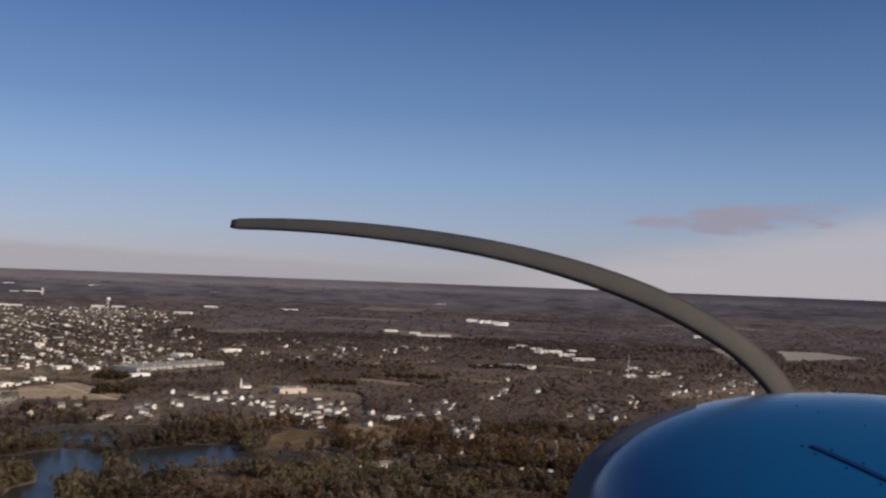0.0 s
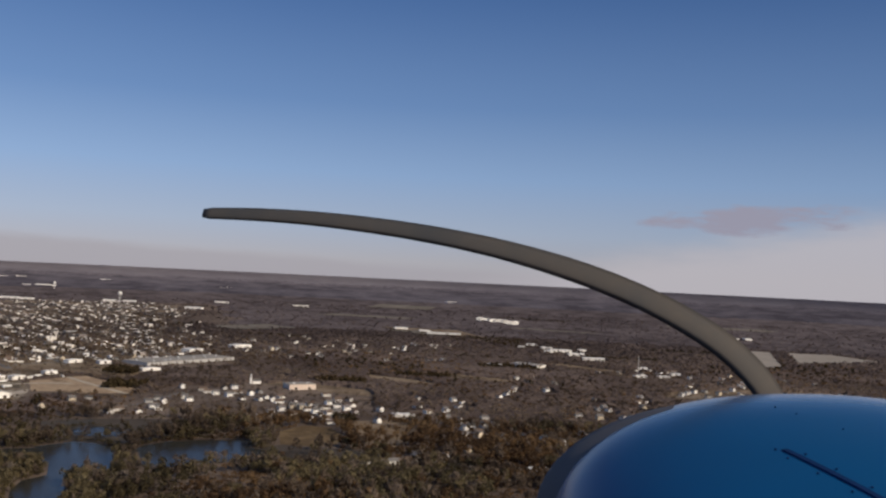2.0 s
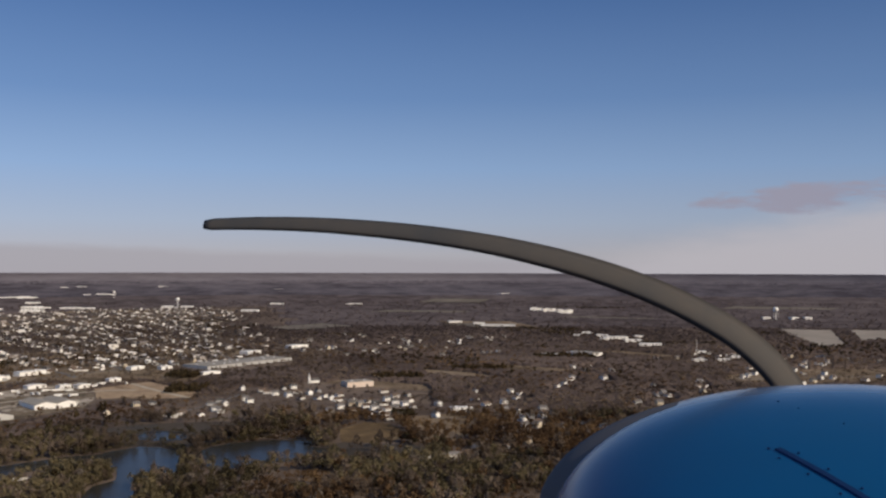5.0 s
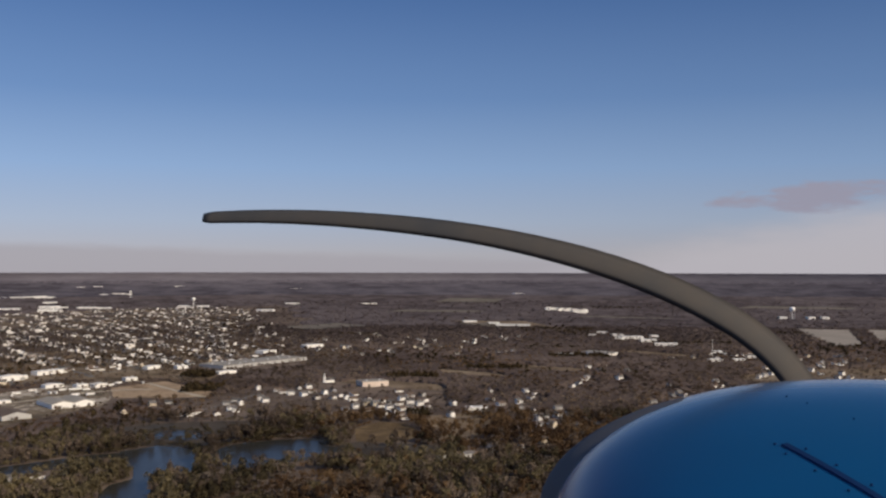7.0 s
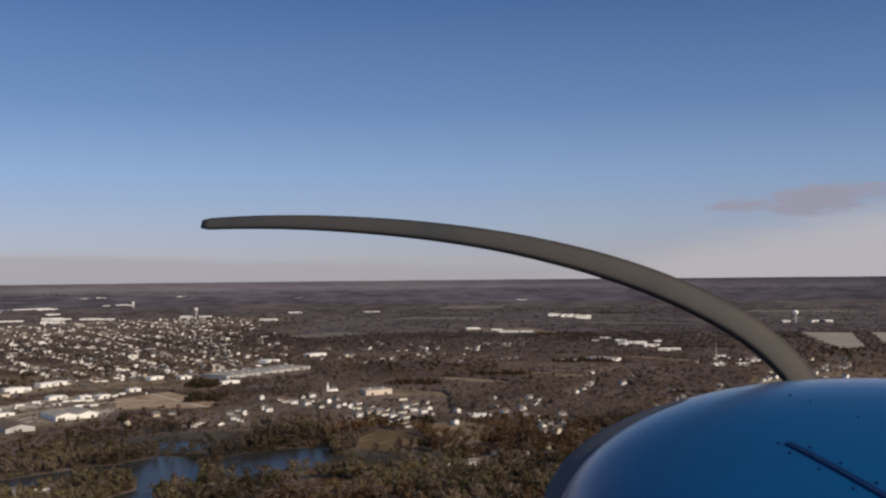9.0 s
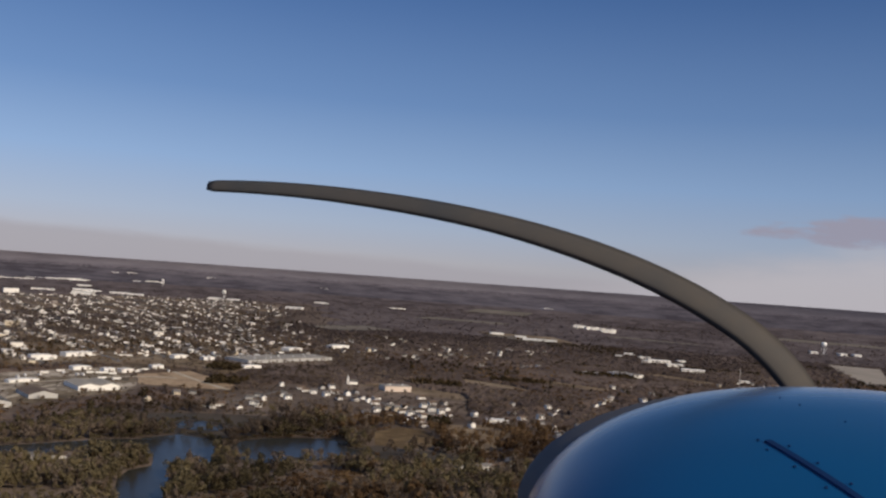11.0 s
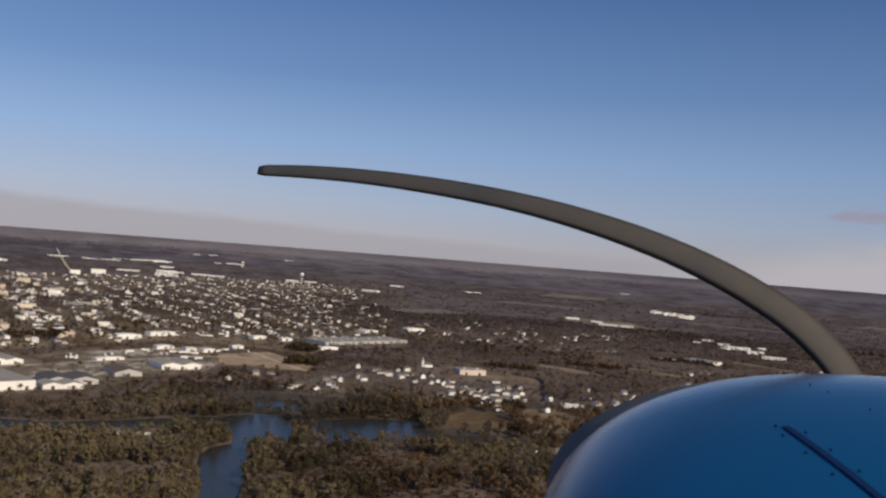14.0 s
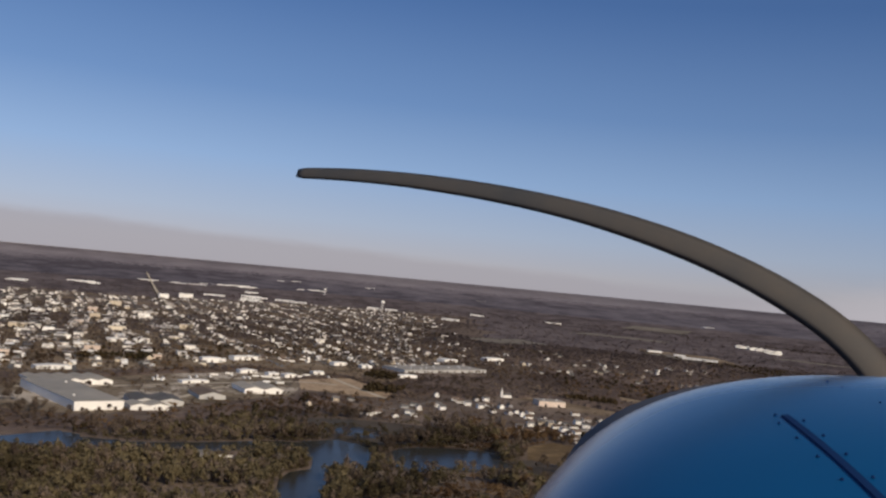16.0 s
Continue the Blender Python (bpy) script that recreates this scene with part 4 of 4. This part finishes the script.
# a belt of trees on the dyke between pond and marsh, and along the river's far bank
for line, n, wide in ([(-252, 960), (-270, 1090), (-258, 1170), (-241, 1225), (-226, 1303), (-210, 1400)], 95, 9.0), ([(-900, 1660), (-706, 1400), (-553, 1260), (-470, 1215), (-398, 1172), (-350, 1160)], 210, 14.0):
    leg = rng.integers(0, len(line) - 1, n)
    f, pts = rng.random(n)[:, None], np.array(line, float)
    at = pts[leg] * (1 - f) + pts[leg + 1] * f + rng.normal(0, wide, (n, 2))
    ok = free(at[:, 0], at[:, 1], np.full(n, 0.04))
    woods("river_woods", at[ok, 0], at[ok, 1], 9.5, 78, 0.10, BARE, "belt of bare grey-brown trees along the water", 2, 1.15)
px, py = scatter(47000, 1400, 3500, 38)
kind = shares(px * 0.6, py * 0.6)
pine = kind > 1.25
# the share of haze-tinted trees grows with distance
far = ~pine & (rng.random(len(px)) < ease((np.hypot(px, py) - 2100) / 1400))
oak = ~pine & ~far & (kind > 0.35)
rest = ~pine & ~far & ~oak
woods("bare_woods", px[rest], py[rest], 8.8, 15, 0.19, BARE, "leafless grey-brown winter woods far off", 1, 0.55)
woods("oak_woods", px[oak], py[oak], 8.6, 15, 0.19, RUST, "rust-brown oak woods far off", 1, 0.55)
woods("bare_woods", px[far], py[far], 9.0, 12, 0.23, FARWOOD, "winter woods far off, tinted mauve-grey for haze", 1, 0.6)
woods("pine_grove", px[pine], py[pine], 8.0, 16, 0.25, PINE, "dark evergreen stands far off", 1)
for cx, cy, lx, ly in ((-52, 1880, 96, 40), (112, 2035, 110, 36), (-410, 1690, 60, 60), (-30, 1400, 30, 34), (222, 1056, 56, 26), (-470, 1900, 60, 60), (-990, 2060, 120, 40), (330, 2300, 140, 40)):
    n = int(lx * ly / 26)
    a, b = rng.uniform(-0.5, 0.5, n) * lx, rng.uniform(-0.5, 0.5, n) * ly
    woods("pine_stand", cx + a, cy + b, 6.5, 18, 0.30, PINE, "dense dark evergreen stand", 1)
u, v = rng.uniform(-40, 1900, 6500), rng.uniform(-740, 700, 6500)
px, py = (TO[:, None] + TU[:, None] * u + TV[:, None] * v)
ok = in_town(px, py) & free(px, py, np.full(len(px), 0.3), 1.0) & (np.abs((v + 740 + 14 * np.sin(u * 0.006 + v)) % 92 - 46) < 30)
woods("street_trees", px[ok], py[ok], 8.5, 14, 0.19, BARE, "bare trees in the gardens of the town", 1, 0.85)
px, py = scatter(9000, 3500, 6000, 38)
woods("bare_woods", px, py, 11.0, 7, 0.33, FARWOOD, "far winter woods, tinted mauve-grey for haze", 1, 0.5)
canopy("bare_woods", 1450.0, 3500.0, 240, 800, 5.5, MIDWOOD, "leafless grey-brown winter woods closed far off")
# each farther sheet has more haze in its colour
canopy("bare_woods", 3300.0, 7200.0, 150, 900, 7.0, FARROOF, "brown winter woods far off, dulled for haze")
canopy("bare_woods", 6600.0, 14500.0, 120, 900, 9.0, CANOPY, "winter woods far off, tinted mauve-grey for haze")
canopy("bare_woods", 11500.0, 31700.0, 80, 900, 9.0, SKYLINE, "winter woods on the skyline, tinted pale mauve for haze")

# low scrub along the water's edge
for line, off in ((BEND + BEND[:1], 7.0), (POND + POND[:1], 6.0), (REACH, 33.0), (LAGOON + LAGOON[:1], 5.0)):
    px, py = [], []
    for (x0, y0), (x1, y1) in zip(line, line[1:]):
        long = math.hypot(x1 - x0, y1 - y0)
        for q in np.arange(0, long, 3.4):
            for side in (-1, 1):
                o = side * (off + rng.normal(0, 2.2))
                px.append(x0 + (x1 - x0) * q / long - (y1 - y0) / long * o), py.append(y0 + (y1 - y0) * q / long + (x1 - x0) / long * o)
    px, py = np.array(px), np.array(py)
    ok = free(px, py, np.full(len(px), 0.04))
    woods("bank_scrub", px[ok], py[ok], 5.2, 26, 0.17, OLIVE, "low brown scrub at the water's edge", 1, 0.7)

# belts of evergreens among the far bare woods
for cx, cy, lx, ly in ((300, 2560, 150, 40), (700, 2700, 200, 40), (430, 3320, 200, 40), (850, 5050, 360, 60), (1000, 3050, 260, 50), (-300, 3050, 160, 40)):
    n = int(lx * ly / 75)
    a, b = rng.uniform(-0.5, 0.5, n) * lx, rng.normal(0, 0.35, n) * ly
    woods("pine_stand", cx + a, cy + b - 0.25 * a, 7.5, 12, 0.26, PINE, "thin belt of evergreens among far woods", 1, 0.7)

# ---------------------------------------------------------------- the aircraft's nose
W, H, NE, LF, LB = 0.4429, 0.2021, 2.262, 0.60, 1.0
plane = new("aircraft_nose")
plane.matrix_basis = pose(0.5761, 1.3087, EYE - 0.3584, 4.58, -3.50, -9.11)
tagged(plane, "glossy blue light aircraft nose with a two-blade propeller", "aircraft")


def spow(v, p):
    return math.copysign(abs(v) ** p, v)


def shell(swell, y_lo, y_hi, mat, name, parent, label=""):
    """Round body of the nose; swell: how far it stands out at its left flank, tapering to nothing over the top and towards the back."""
    e, bm = 2 / NE, bmesh.new()
    nu, nv = 64, 72
    grid = []
    for i in range(nu + 1):
        y = y_lo + (y_hi - y_lo) * i / nu
        s = max(1 - abs(y / (LF if y > 0 else LB)) ** NE, 0.0) ** (1 / NE)
        row = []
        for j in range(nv):
            a = math.pi * (-0.5 + 2 * j / nv)
            flank = max(-math.cos(a), 0.0)
            lip = max((y - 0.255 + 0.15 * flank ** 4) / 0.15, -0.15)
            g = 1 + swell * min(flank ** 1.3 - 0.40, lip)
            row.append(bm.verts.new((W * g * s * spow(math.cos(a), e), y, H * g * s * spow(math.sin(a), e))))
        grid.append(row)
    if swell:
        grid.insert(0, [bm.verts.new((v.co.x * 0.9, v.co.y, v.co.z * 0.9)) for v in grid[0]])
    for a, b in zip(grid, grid[1:]):
        for j in range(nv):
            bm.faces.new((a[j], a[(j + 1) % nv], b[(j + 1) % nv], b[j])).smooth = True
    bm.faces.new(grid[0])
    bmesh.ops.remove_doubles(bm, verts=bm.verts, dist=1e-5)
    bmesh.ops.recalc_face_normals(bm, faces=bm.faces)
    return part(name, bm, mat, parent, label)


# added shell, shaped to show a slate-grey band in the camera's view
shell(0.14, 0.08, 0.55, SLATE, "edge_band", plane, "slate-grey band along the cowling's left edge, shaped to the camera's view")
cowl = shell(0.0, -0.9, 0.5999, BLUE, "cowling", plane, "glossy blue rounded cowling")


def on_cowl(x, y):
    q = 1 - abs(x / W) ** NE - abs(y / (LF if y > 0 else LB)) ** NE
    return Vector((x, y, H * max(q, 0) ** (1 / NE)))


def seam(name, a, b, width, high, mat, parent):
    """A raised strip that follows the cowling."""
    bm, n, rows = bmesh.new(), 24, []
    d = Vector((b[0] - a[0], b[1] - a[1])).normalized()
    for i in range(n + 1):
        x, y = a[0] + (b[0] - a[0]) * i / n, a[1] + (b[1] - a[1]) * i / n
        row = []
        for s, h in ((-1, -0.001), (-0.8, high), (0.8, high), (1, -0.001)):
            p = on_cowl(x - d.y * s * width / 2, y + d.x * s * width / 2)
            row.append(bm.verts.new(p + Vector((0, 0, h))))
        rows.append(row)
    for p, q in zip(rows, rows[1:]):
        for j in range(3):
            bm.faces.new((p[j], p[j + 1], q[j + 1], q[j]))
    bm.faces.new(rows[0]), bm.faces.new(rows[-1])
    bmesh.ops.recalc_face_normals(bm, faces=bm.faces)
    return part(name, bm, mat, parent)


seam("hinge", (-0.134, -0.139), (-0.023, -0.565), 0.009, 0.002, SEAM, cowl)["label"] = "dark blue hinge strip"
screw = bpy.data.meshes.new("screw")
bm = bmesh.new()
bmesh.ops.create_cone(bm, segments=10, radius1=0.0024, radius2=0.0018, depth=0.0026, cap_ends=True)
bm.to_mesh(screw)
bm.free()
screw.materials.append(SEAM)
spots = []
for i in range(6):
    t = 0.08 + 0.22 * i
    x, y = -0.134 + 0.082 * t, -0.139 - 0.315 * t
    spots += [(x - 0.012, y - 0.012, 0.75), (x + 0.013, y - 0.002, 0.75)]
spots += [(-0.144, -0.133, 0.90), (-0.083, 0.115, 0.70), (-0.067, 0.054, 0.55), (-0.031, -0.051, 0.60)]
for x, y, size in spots:
    o = part("screw", screw, None, cowl)
    o.location, o.scale = on_cowl(x, y) + Vector((0, 0, 0.001)), (size, size, size)

# propeller at rest: two blades, curved to fit the camera's view, on a spinner in front of the cowling
prop = bmesh.new()
lathe(prop, [(0.13, 0), (0.125, 0.06), (0.10, 0.14), (0.05, 0.21), (0.004, 0.235)], 24)
bmesh.ops.rotate(prop, verts=prop.verts, matrix=Matrix.Rotation(-math.pi / 2, 3, "X"))
spinner = part("propeller", prop, BLUE, plane, "propeller at rest, blue spinner")
spinner.matrix_basis = pose(0.0678, 0.5906, -0.0274, -4.67, -0.26, -1.38)
LINE = [(-1.230, 0.556, 0.026), (-1.12, 0.551, 0.030), (-1.0, 0.541, 0.033), (-0.88, 0.526, 0.036), (-0.75, 0.505, 0.039), (-0.62, 0.478, 0.042), (-0.50, 0.446, 0.046),
        (-0.38, 0.406, 0.050), (-0.27, 0.360, 0.053), (-0.17, 0.307, 0.056), (-0.08, 0.245, 0.058), (-0.01, 0.170, 0.060), (0.03, 0.09, 0.062), (0.04, 0.02, 0.062)]


def smooth_line(pts, k=4):
    out = []
    for i in range(len(pts) - 1):
        p = [Vector(pts[max(0, min(len(pts) - 1, i + q))]) for q in (-1, 0, 1, 2)]
        for j in range(k):
            t = j / k
            out.append(0.5 * (2 * p[1] + (p[2] - p[0]) * t + (2 * p[0] - 5 * p[1] + 4 * p[2] - p[3]) * t * t + (3 * p[1] - p[0] - 3 * p[2] + p[3]) * t ** 3))
    return [tuple(v) for v in out] + [pts[-1]]


LINE = smooth_line(LINE)


def blade(flip):
    bm, rows = bmesh.new(), []
    for i, (x, z, wd) in enumerate(LINE):
        a, b = LINE[max(0, i - 1)], LINE[min(len(LINE) - 1, i + 1)]
        t = Vector((b[0] - a[0], b[1] - a[1])).normalized()
        nx, nz = -t.y, t.x
        if i == 0:
            wd *= 0.75
        row = []
        for s, th in ((-1, 0.0), (-0.5, 0.10), (0.0, 0.13), (0.5, 0.10), (1, 0.0), (0.5, -0.04), (0.0, -0.05), (-0.5, -0.04)):
            dx, dz = x - 0.04 + nx * s * wd / 2, z + nz * s * wd / 2
            row.append(bm.verts.new((dx * flip, 0.04 - th * wd + s * 0.25 * wd, dz * flip)))
        rows.append(row)
    for a, b in zip(rows, rows[1:]):
        for j in range(8):
            bm.faces.new((a[j], a[(j + 1) % 8], b[(j + 1) % 8], b[j])).smooth = True
    bm.faces.new(rows[0]), bm.faces.new(rows[-1])
    bmesh.ops.recalc_face_normals(bm, faces=bm.faces)
    return part("blade", bm, BLADE, spinner, "dark weathered blade, curved to fit the camera's view")


blade(1)
blade(-1)
